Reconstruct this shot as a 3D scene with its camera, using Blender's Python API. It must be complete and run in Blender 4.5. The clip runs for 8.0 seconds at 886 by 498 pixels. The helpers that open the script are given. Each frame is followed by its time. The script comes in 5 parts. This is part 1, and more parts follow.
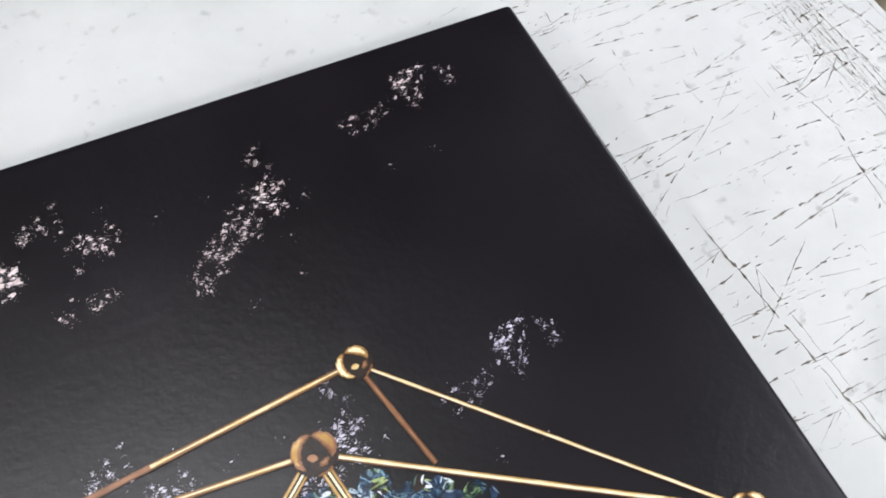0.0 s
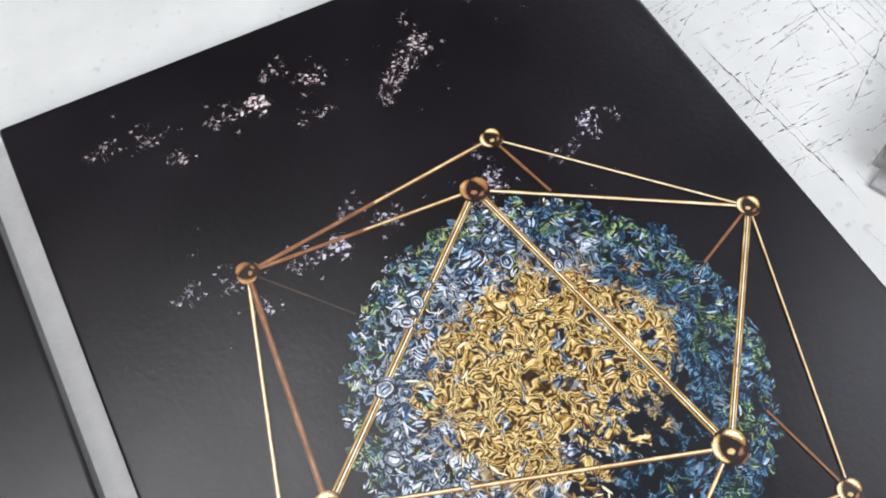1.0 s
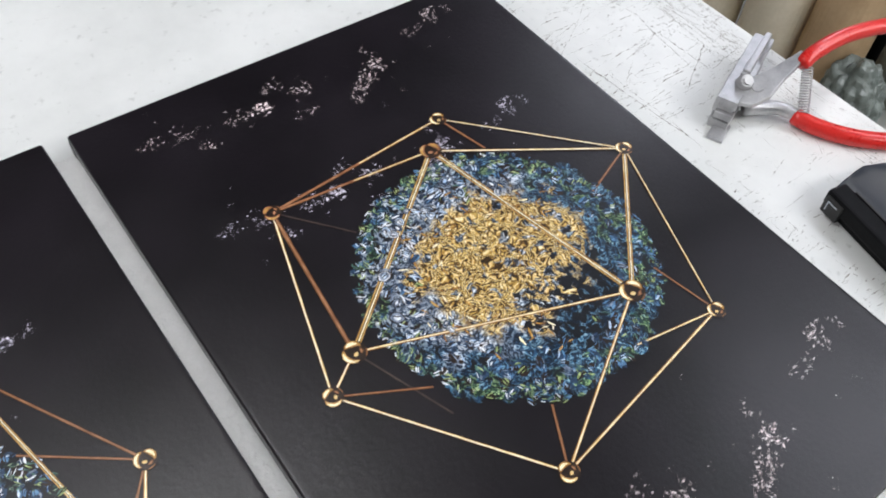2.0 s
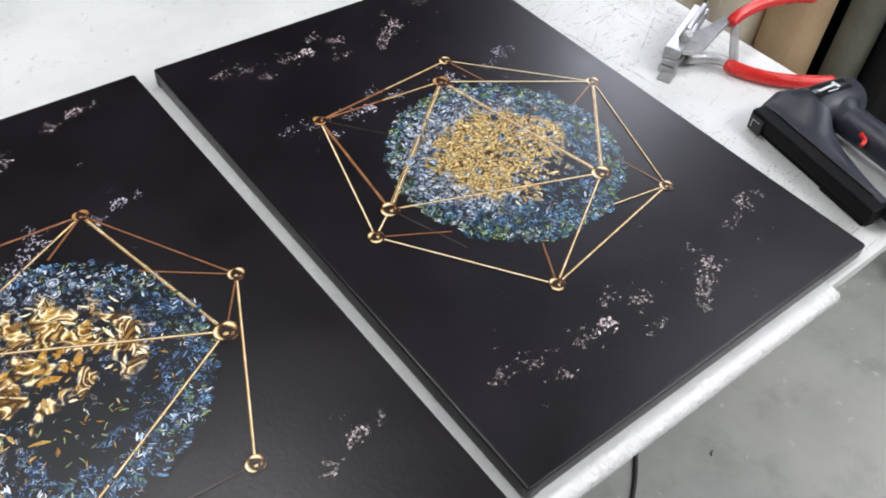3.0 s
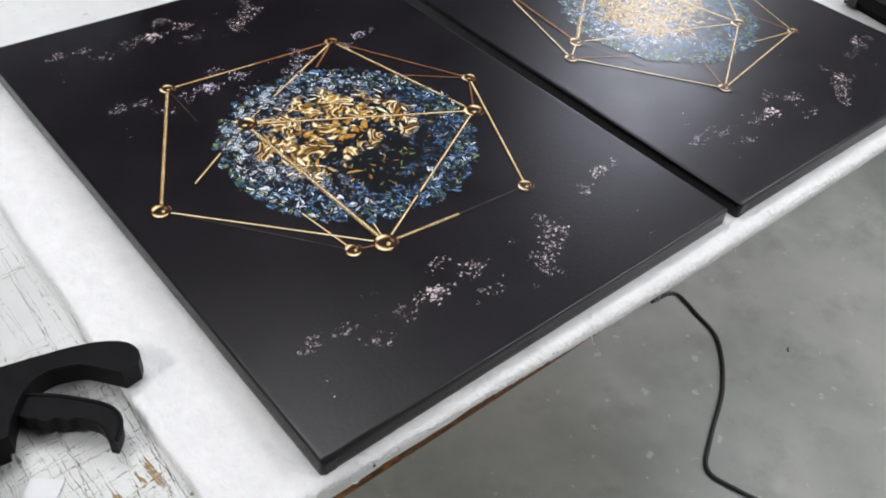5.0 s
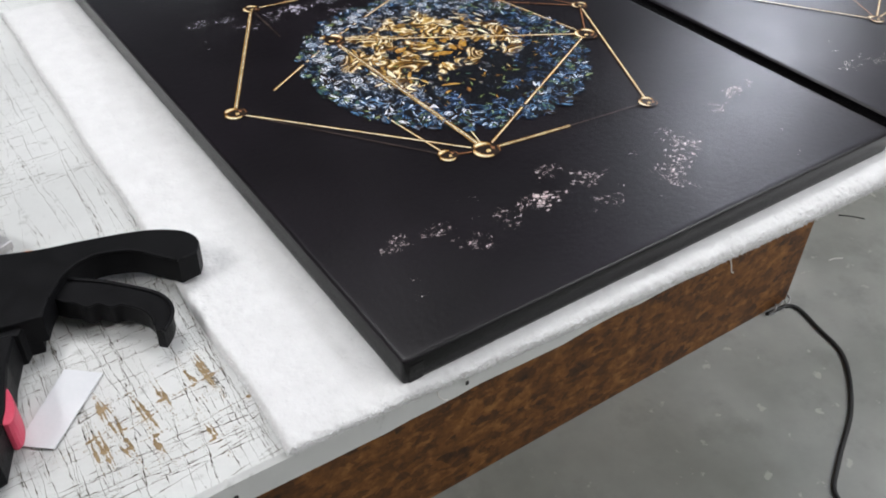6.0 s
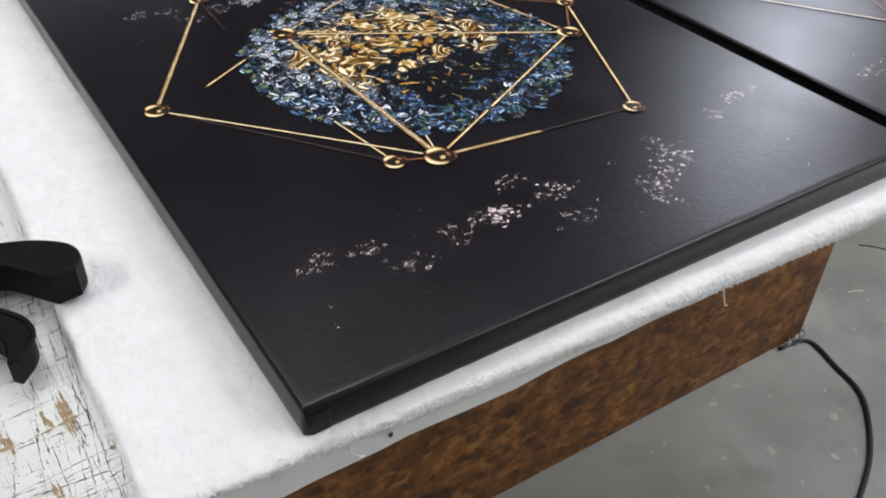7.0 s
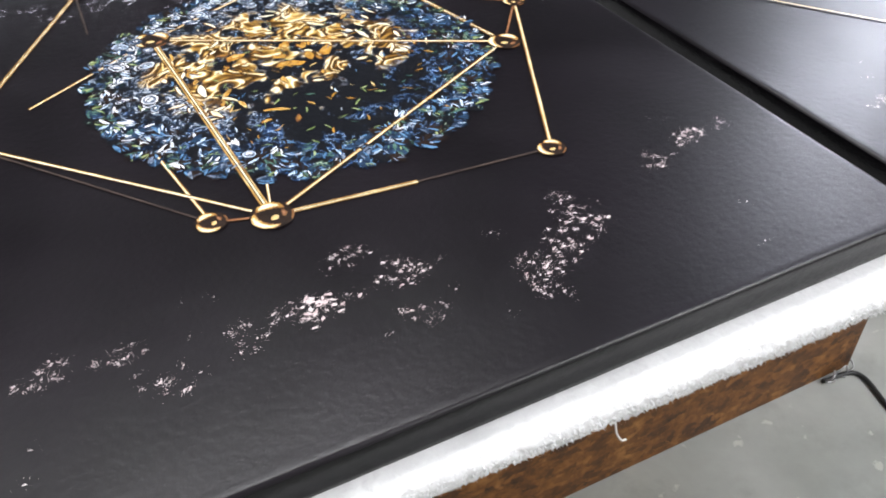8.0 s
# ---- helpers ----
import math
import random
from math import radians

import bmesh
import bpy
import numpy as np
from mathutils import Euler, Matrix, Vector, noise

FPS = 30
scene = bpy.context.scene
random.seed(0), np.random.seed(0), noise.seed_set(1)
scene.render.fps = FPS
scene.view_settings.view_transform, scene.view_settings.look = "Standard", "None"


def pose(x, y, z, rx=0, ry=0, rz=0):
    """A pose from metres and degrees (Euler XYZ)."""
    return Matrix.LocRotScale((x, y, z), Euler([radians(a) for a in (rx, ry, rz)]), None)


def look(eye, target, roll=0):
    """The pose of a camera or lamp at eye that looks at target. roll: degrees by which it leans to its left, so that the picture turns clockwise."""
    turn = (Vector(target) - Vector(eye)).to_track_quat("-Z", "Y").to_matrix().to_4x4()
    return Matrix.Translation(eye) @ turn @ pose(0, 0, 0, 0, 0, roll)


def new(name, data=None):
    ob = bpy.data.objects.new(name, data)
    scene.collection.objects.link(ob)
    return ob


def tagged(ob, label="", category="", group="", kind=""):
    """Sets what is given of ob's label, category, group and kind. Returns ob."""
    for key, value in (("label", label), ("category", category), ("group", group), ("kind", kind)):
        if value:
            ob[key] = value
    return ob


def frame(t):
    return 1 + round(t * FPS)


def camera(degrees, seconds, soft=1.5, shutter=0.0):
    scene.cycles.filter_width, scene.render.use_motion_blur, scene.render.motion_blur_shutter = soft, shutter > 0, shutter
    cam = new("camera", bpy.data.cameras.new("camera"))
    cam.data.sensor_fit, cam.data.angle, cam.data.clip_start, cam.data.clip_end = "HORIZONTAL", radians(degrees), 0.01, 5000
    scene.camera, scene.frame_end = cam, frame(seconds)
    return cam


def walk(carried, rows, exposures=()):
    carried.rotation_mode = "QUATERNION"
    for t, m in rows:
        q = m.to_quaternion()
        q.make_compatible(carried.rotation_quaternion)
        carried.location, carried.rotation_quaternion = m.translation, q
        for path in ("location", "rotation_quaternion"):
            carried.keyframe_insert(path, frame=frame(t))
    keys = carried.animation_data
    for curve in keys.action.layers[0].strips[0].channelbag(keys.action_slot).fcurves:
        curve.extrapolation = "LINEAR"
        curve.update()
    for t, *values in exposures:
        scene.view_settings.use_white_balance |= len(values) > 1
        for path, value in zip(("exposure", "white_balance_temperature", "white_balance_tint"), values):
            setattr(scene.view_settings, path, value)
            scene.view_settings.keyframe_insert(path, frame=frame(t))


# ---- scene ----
cam = camera(54.5, 8.0, soft=1.9)
PATH = [
    (0, (0.277, 0.368, 1.217), (0.766, 1.229, -0.521), 4.8),
    (0.5, (0.217, 0.322, 1.315), (0.604, 1.067, -0.501), 3.3),
    (1, (0.104, 0.219, 1.363), (0.57, 1.009, -0.414), 2.0),
    (1.5, (-0.019, 0.118, 1.395), (0.691, 0.983, -0.263), 6.5),
    (1.7, (-0.046, 0.079, 1.42), (0.709, 0.976, -0.2), 5.8),
    (2.8, (-0.255, -0.163, 1.468), (0.657, 0.84, -0.002), 5.9),
    (3, (-0.302, -0.196, 1.475), (0.624, 0.822, 0.025), 5.9),
    (3.5, (-0.444, -0.254, 1.47), (0.518, 0.794, 0.064), 5.0),
    (4, (-0.582, -0.294, 1.461), (0.399, 0.754, 0.068), 3.1),
    (4.5, (-0.671, -0.312, 1.432), (0.33, 0.731, 0.05), 2.8),
    (5, (-0.711, -0.308, 1.376), (0.304, 0.766, 0.028), 5.7),
    (5.2, (-0.713, -0.302, 1.342), (0.239, 0.835, 0.0), 4.4),
    (6.3, (-0.707, -0.302, 1.177), (0.195, 0.979, -0.066), 2.0),
    (6.5, (-0.696, -0.296, 1.166), (0.21, 0.989, -0.071), 2.4),
    (7, (-0.623, -0.267, 1.145), (0.263, 1.05, -0.072), 2.3),
    (7.5, (-0.516, -0.237, 1.122), (0.311, 1.096, -0.119), 1.6),
    (8, (-0.425, -0.207, 1.114), (0.276, 1.163, -0.163), -0.0),
]
walk(cam, [(t, look(eye, target, roll)) for t, eye, target, roll in PATH],
     exposures=((0.0, -0.42), (0.5, -0.38), (1.5, -0.42), (3.0, -0.36), (4.0, -0.33), (4.6, -0.44), (5.2, -0.46), (6.9, -0.48), (7.5, -0.10), (8.0, 0.20)))

# ---- light ----
world = bpy.data.worlds.new("world")
world.use_nodes = True
scene.world = world
world.node_tree.nodes["Background"].inputs[0].default_value = (0.75, 0.83, 0.9, 1)
world.node_tree.nodes["Background"].inputs[1].default_value = 0.02

LAMP_HEIGHT = 2.93
# x, y, turn, watts, colour
COOL, BLUISH = (1.0, 0.985, 1.0), (0.82, 0.85, 1.0)
# unseen lamps: first three follow the canvas sheen, last four are added fill
LAMPS = ((-0.40, 0.96, 0, 24, COOL), (3.70, 2.6, 30, 88, BLUISH), (2.0, -0.1, 90, 22, BLUISH), (1.1, -1.5, 0, 26, COOL), (2.6, -1.7, 0, 68, COOL), (-2.7, 0.2, 90, 62, COOL), (2.2, -2.7, 0, 30, COOL))


def area_lamp(x, y, turn, watts, colour):
    data = bpy.data.lights.new("unseen_tube_light", "AREA")
    data.shape, data.size, data.size_y, data.energy = "RECTANGLE", 1.4, 0.45, watts
    data.color = colour
    ob = new("unseen_tube_light", data)
    ob.matrix_world = pose(x, y, LAMP_HEIGHT - 0.075, 0, 0, turn)
    return tagged(ob, kind="structure")


for row in LAMPS:
    area_lamp(*row)

# ---- materials ----


def material(name):
    m = bpy.data.materials.new(name)
    m.use_nodes = True
    return m, m.node_tree.nodes, m.node_tree.links, m.node_tree.nodes["Principled BSDF"]


def add(nodes, kind, **values):
    n = nodes.new(kind)
    for key, value in values.items():
        n.inputs[key.replace("_", " ")].default_value = value
    return n


def ramp(nodes, stops, smooth=False):
    n = nodes.new("ShaderNodeValToRGB")
    n.color_ramp.interpolation = "EASE" if smooth else "LINEAR"
    while len(n.color_ramp.elements) < len(stops):
        n.color_ramp.elements.new(0.5)
    for e, (p, c) in zip(n.color_ramp.elements, stops):
        e.position, e.color = p, (*c, 1)
    return n


def mathn(nodes, links, op, a, b=None):
    n = nodes.new("ShaderNodeMath")
    n.operation = op
    for k, v in ((0, a), (1, b)):
        if v is None:
            continue
        if isinstance(v, (int, float)):
            n.inputs[k].default_value = v
        else:
            links.new(v, n.inputs[k])
    return n.outputs[0]


def mixc(nodes, links, f, a, b, blend="MIX"):
    n = nodes.new("ShaderNodeMix")
    n.data_type, n.blend_type = "RGBA", blend
    for k, v in ((0, f), (6, a), (7, b)):
        if isinstance(v, (int, float)):
            n.inputs[k].default_value = v
        elif isinstance(v, tuple):
            n.inputs[k].default_value = (*v, 1)
        else:
            links.new(v, n.inputs[k])
    return n.outputs[2]


def noisy(name, low, high, scale, rough=0.6, metal=0.0, bump=0.0, bump_scale=None, detail=6.0, spec=0.5, rough_var=0.1):
    """A surface of two tones at a large and a fine scale, with fine relief."""
    m, n, l, p = material(name)
    co = n.new("ShaderNodeTexCoord")
    a = add(n, "ShaderNodeTexNoise", Scale=scale, Detail=detail)
    b = add(n, "ShaderNodeTexNoise", Scale=scale * 11, Detail=4.0)
    for t in (a, b):
        l.new(co.outputs["Object"], t.inputs["Vector"])
    v = mathn(n, l, "ADD", mathn(n, l, "MULTIPLY", a.outputs[0], 0.65), mathn(n, l, "MULTIPLY", b.outputs[0], 0.35))
    c = ramp(n, ((0.32, low), (0.66, high)))
    l.new(v, c.inputs[0])
    l.new(c.outputs[0], p.inputs["Base Color"])
    r = ramp(n, ((0.3, (rough - rough_var,) * 3), (0.7, (rough + rough_var,) * 3)))
    l.new(v, r.inputs[0])
    l.new(r.outputs[0], p.inputs["Roughness"])
    p.inputs["Metallic"].default_value, p.inputs["Specular IOR Level"].default_value = metal, spec
    if bump:
        g = add(n, "ShaderNodeTexNoise", Scale=bump_scale or scale * 20, Detail=3.0)
        l.new(co.outputs["Object"], g.inputs["Vector"])
        k = add(n, "ShaderNodeBump", Strength=bump, Distance=0.002)
        l.new(g.outputs[0], k.inputs["Height"])
        l.new(k.outputs[0], p.inputs["Normal"])
    return m


def weave(n, l, p, strength=0.16, low=0.29, high=0.345, spec=0.36):
    """The cloth's fine weave and the sheen of the varnished print."""
    co = n.new("ShaderNodeTexCoord")
    sep = n.new("ShaderNodeSeparateXYZ")
    l.new(co.outputs["Object"], sep.inputs[0])
    threads = [mathn(n, l, "SINE", mathn(n, l, "MULTIPLY", sep.outputs[k], 2 * math.pi / 0.00085)) for k in (0, 1)]
    cross = mathn(n, l, "MULTIPLY", threads[0], threads[1])
    g = add(n, "ShaderNodeTexNoise", Scale=620.0, Detail=2.0)
    l.new(co.outputs["Object"], g.inputs["Vector"])
    k = add(n, "ShaderNodeBump", Strength=strength, Distance=0.0006)
    slack = add(n, "ShaderNodeTexNoise", Scale=210.0, Detail=1.0)
    l.new(co.outputs["Object"], slack.inputs["Vector"])
    cloth = mathn(n, l, "ADD", mathn(n, l, "MULTIPLY", g.outputs[0], 0.8), mathn(n, l, "MULTIPLY", slack.outputs[0], 1.5))
    l.new(mathn(n, l, "ADD", cloth, mathn(n, l, "MULTIPLY", cross, 0.10)), k.inputs["Height"])
    l.new(k.outputs[0], p.inputs["Normal"])
    w = add(n, "ShaderNodeTexNoise", Scale=14.0, Detail=5.0)
    l.new(co.outputs["Object"], w.inputs["Vector"])
    r = ramp(n, ((0.3, (low,) * 3), (0.7, (high,) * 3)))
    l.new(w.outputs[0], r.inputs[0])
    l.new(r.outputs[0], p.inputs["Roughness"])
    p.inputs["Specular IOR Level"].default_value = spec
    return co


def shaded_canvas_side():
    """The wrapped sides: the same black cloth, shade put into a darker base; smoother sheen."""
    m, n, l, p = material("side_shade_canvas")
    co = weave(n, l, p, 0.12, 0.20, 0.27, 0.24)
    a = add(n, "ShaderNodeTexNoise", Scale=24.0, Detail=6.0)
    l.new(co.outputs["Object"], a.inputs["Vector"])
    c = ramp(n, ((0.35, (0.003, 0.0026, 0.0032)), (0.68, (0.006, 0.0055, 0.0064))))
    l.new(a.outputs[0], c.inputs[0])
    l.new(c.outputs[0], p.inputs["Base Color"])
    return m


def canvas_black():
    m, n, l, p = material("black_printed_canvas")
    co = weave(n, l, p)
    a = add(n, "ShaderNodeTexNoise", Scale=9.0, Detail=6.0)
    l.new(co.outputs["Object"], a.inputs["Vector"])
    c = ramp(n, ((0.35, (0.0056, 0.0044, 0.0060)), (0.68, (0.0112, 0.0088, 0.0120))))
    l.new(a.outputs[0], c.inputs[0])
    l.new(c.outputs[0], p.inputs["Base Color"])
    return m


def print_ink(name, stops, scale):
    """Ink on the same cloth; its tone runs through the stops in streaks."""
    m, n, l, p = material(name)
    co = weave(n, l, p)
    a = add(n, "ShaderNodeTexNoise", Scale=scale, Detail=3.0)
    l.new(co.outputs["Object"], a.inputs["Vector"])
    c = ramp(n, stops)
    l.new(a.outputs[0], c.inputs[0])
    l.new(c.outputs[0], p.inputs["Base Color"])
    return m


def dust_ink(name, a, b):
    m, n, l, p = material(name)
    weave(n, l, p)
    g = n.new("ShaderNodeNewGeometry")
    c = ramp(n, ((0.0, a), (1.0, b)))
    l.new(g.outputs["Random Per Island"], c.inputs[0])
    l.new(c.outputs[0], p.inputs["Base Color"])
    return m


def globe_ink(name, fine, bands, dark, gold_centre, gold_reach, hollow, rim_gap, inner_gap, tones):
    """The printed ball of glass chips: gold folds within, silver and blue chips round them, green beads at the rim."""
    m, n, l, p = material(name)
    co = weave(n, l, p)
    flat = co.outputs["Object"]
    sep = n.new("ShaderNodeSeparateXYZ")
    l.new(flat, sep.inputs[0])

    def tex(scale, detail=2.0, distortion=0.0, at=None):
        a = add(n, "ShaderNodeTexNoise", Scale=scale, Detail=detail, Distortion=distortion)
        l.new(flat if at is None else at, a.inputs["Vector"])
        return a

    def bend(scale, amount):
        w = tex(scale, 2.0)
        shift = n.new("ShaderNodeVectorMath")
        shift.operation = "MULTIPLY_ADD"
        l.new(w.outputs["Color"], shift.inputs[0])
        shift.inputs[1].default_value = (amount, amount, 0.0)
        l.new(flat, shift.inputs[2])
        return shift.outputs[0]

    def above(value, level, soft=0.045):
        q = n.new("ShaderNodeMapRange")
        l.new(value, q.inputs[0])
        q.inputs[1].default_value, q.inputs[2].default_value = level, level + soft
        return q.outputs[0]

    folds = bend(fine * 0.6, 0.026)
    s1 = mathn(n, l, "FRACT", mathn(n, l, "MULTIPLY", tex(fine, 1.6, 1.4, folds).outputs[0], bands))
    # chips: rounded cells, each with its own rings and glints
    cells = add(n, "ShaderNodeTexVoronoi", Scale=105.0, Randomness=1.0)
    l.new(bend(150.0, 0.009), cells.inputs["Vector"])
    ripple = tex(170.0, 2.0, 1.0, folds).outputs[0]
    s2 = mathn(n, l, "FRACT", mathn(n, l, "ADD", mathn(n, l, "MULTIPLY", cells.outputs["Distance"], 1.5), mathn(n, l, "MULTIPLY", ripple, 3.2)))
    own = n.new("ShaderNodeSeparateColor")
    l.new(cells.outputs["Color"], own.inputs[0])
    inks = {}
    for key, stops in tones.items():
        inks[key] = ramp(n, stops)
        l.new(s1 if key == "gold" else s2, inks[key].inputs[0])
    wob = mathn(n, l, "MULTIPLY", mathn(n, l, "SUBTRACT", tex(30.0, 4.0).outputs[0], 0.5), 0.13)

    def reach(cx, cy, r0, r1, sx=1.0, sy=1.0):
        dx = mathn(n, l, "MULTIPLY", mathn(n, l, "SUBTRACT", sep.outputs[0], cx), sx)
        dy = mathn(n, l, "MULTIPLY", mathn(n, l, "SUBTRACT", sep.outputs[1], cy), sy)
        d = mathn(n, l, "SQRT", mathn(n, l, "ADD", mathn(n, l, "MULTIPLY", dx, dx), mathn(n, l, "MULTIPLY", dy, dy)))
        q = n.new("ShaderNodeMapRange")
        l.new(mathn(n, l, "ADD", d, wob), q.inputs[0])
        q.inputs[1].default_value, q.inputs[2].default_value = r0, r1
        return q.outputs[0]

    # the silver lies on the side away from the hollow, the blue towards it, green beads at the rim
    rim = reach(-0.006, -0.006, 0.112, 0.122)
    low = reach(-0.035, 0.045, 0.100, 0.120)
    green_cell = above(own.outputs[0], 0.54, 0.05)
    outer = mixc(n, l, mathn(n, l, "MULTIPLY", green_cell, rim), inks["blue"].outputs[0], inks["green"].outputs[0])
    shell = mixc(n, l, mathn(n, l, "MAXIMUM", mathn(n, l, "MULTIPLY", rim, above(own.outputs[1], 0.3)), low), inks["ice"].outputs[0], outer)
    shade = mixc(n, l, above(own.outputs[2], 0.45, 0.4), (0.35, 0.38, 0.42), (1.0, 1.0, 1.0))
    shell = mixc(n, l, 1.0, shell, shade, "MULTIPLY")
    whole = mixc(n, l, reach(*gold_centre, *gold_reach, 1.0, 1.2), inks["gold"].outputs[0], shell)
    zone = mathn(n, l, "SUBTRACT", 1.0, reach(*hollow, 0.03, 0.085))
    gaps = tex(fine * 1.05, 2.0, 0.0, folds).outputs[0]
    bits = tex(150.0, 1.5, 0.8, folds).outputs[0]
    blobs = above(mathn(n, l, "SUBTRACT", gaps, mathn(n, l, "MULTIPLY", zone, 0.17)), dark)
    inner = mathn(n, l, "MAXIMUM", blobs, above(mathn(n, l, "SUBTRACT", bits, mathn(n, l, "MULTIPLY", zone, 0.15)), inner_gap))
    keep = n.new("ShaderNodeMix")
    for k, v in ((0, reach(0, 0, 0.096, 0.110)), (2, inner), (3, above(bits, rim_gap))):
        l.new(v, keep.inputs[k])
    whole = mixc(n, l, blobs, shell, whole)
    l.new(mixc(n, l, keep.outputs[0], (0.007, 0.008, 0.011), whole), p.inputs["Base Color"])
    return m


FINE_TONES = {
    "gold": ((0.0, (0.012, 0.007, 0.004)), (0.14, (0.07, 0.035, 0.01)), (0.24, (0.42, 0.25, 0.055)), (0.42, (0.72, 0.52, 0.17)), (0.52, (0.97, 0.89, 0.62)), (0.60, (0.72, 0.50, 0.15)), (0.76, (0.36, 0.20, 0.045)), (0.86, (0.06, 0.03, 0.009)), (1.0, (0.012, 0.007, 0.004))),
    "ice": ((0.0, (0.012, 0.022, 0.04)), (0.18, (0.05, 0.10, 0.18)), (0.32, (0.36, 0.46, 0.58)), (0.46, (0.86, 0.90, 0.95)), (0.62, (0.78, 0.83, 0.90)), (0.74, (0.20, 0.28, 0.40)), (0.86, (0.03, 0.05, 0.09)), (1.0, (0.012, 0.022, 0.04))),
    "blue": ((0.0, (0.006, 0.012, 0.022)), (0.22, (0.018, 0.055, 0.12)), (0.44, (0.04, 0.16, 0.28)), (0.58, (0.40, 0.60, 0.70)), (0.66, (0.07, 0.19, 0.30)), (0.82, (0.02, 0.045, 0.09)), (1.0, (0.006, 0.012, 0.02))),
    "green": ((0.0, (0.010, 0.022, 0.016)), (0.25, (0.04, 0.11, 0.07)), (0.44, (0.20, 0.35, 0.13)), (0.58, (0.62, 0.76, 0.38)), (0.72, (0.09, 0.19, 0.11)), (1.0, (0.010, 0.02, 0.018))),
}
COARSE_TONES = {
    "gold": ((0.0, (0.012, 0.006, 0.003)), (0.18, (0.12, 0.055, 0.012)), (0.36, (0.46, 0.26, 0.055)), (0.48, (0.80, 0.58, 0.22)), (0.56, (0.97, 0.90, 0.70)), (0.64, (0.94, 0.84, 0.58)), (0.72, (0.50, 0.30, 0.08)), (0.86, (0.12, 0.06, 0.015)), (1.0, (0.012, 0.006, 0.003))),
    "ice": ((0.0, (0.008, 0.010, 0.016)), (0.30, (0.03, 0.055, 0.10)), (0.42, (0.24, 0.32, 0.44)), (0.52, (0.84, 0.88, 0.93)), (0.60, (0.62, 0.69, 0.78)), (0.68, (0.06, 0.10, 0.17)), (1.0, (0.008, 0.010, 0.016))),
    "blue": ((0.0, (0.006, 0.008, 0.014)), (0.30, (0.012, 0.032, 0.085)), (0.46, (0.04, 0.13, 0.34)), (0.57, (0.50, 0.66, 0.86)), (0.64, (0.05, 0.13, 0.30)), (0.78, (0.010, 0.022, 0.05)), (1.0, (0.006, 0.008, 0.014))),
    "green": ((0.0, (0.006, 0.010, 0.010)), (0.34, (0.03, 0.075, 0.07)), (0.48, (0.14, 0.24, 0.15)), (0.58, (0.66, 0.74, 0.50)), (0.68, (0.05, 0.11, 0.09)), (1.0, (0.006, 0.010, 0.010))),
}


def scratched_paint():
    m, n, l, p = material("worn_white_paint")
    co = n.new("ShaderNodeTexCoord")
    a = add(n, "ShaderNodeTexNoise", Scale=5.0, Detail=8.0, Roughness=0.65)
    b = add(n, "ShaderNodeTexNoise", Scale=90.0, Detail=5.0)
    for t in (a, b):
        l.new(co.outputs["Object"], t.inputs["Vector"])
    c = ramp(n, ((0.36, (0.625, 0.635, 0.62)), (0.6, (0.72, 0.73, 0.715))))
    l.new(a.outputs[0], c.inputs[0])
    d = ramp(n, ((0.25, (0.55, 0.55, 0.53)), (0.36, (1, 1, 1))))
    l.new(b.outputs[0], d.inputs[0])
    l.new(mixc(n, l, 0.5, c.outputs[0], d.outputs[0], "MULTIPLY"), p.inputs["Base Color"])
    r = ramp(n, ((0.3, (0.42,) * 3), (0.7, (0.62,) * 3)))
    l.new(a.outputs[0], r.inputs[0])
    l.new(r.outputs[0], p.inputs["Roughness"])
    k = add(n, "ShaderNodeBump", Strength=0.2, Distance=0.001)
    l.new(b.outputs[0], k.inputs["Height"])
    l.new(k.outputs[0], p.inputs["Normal"])
    return m


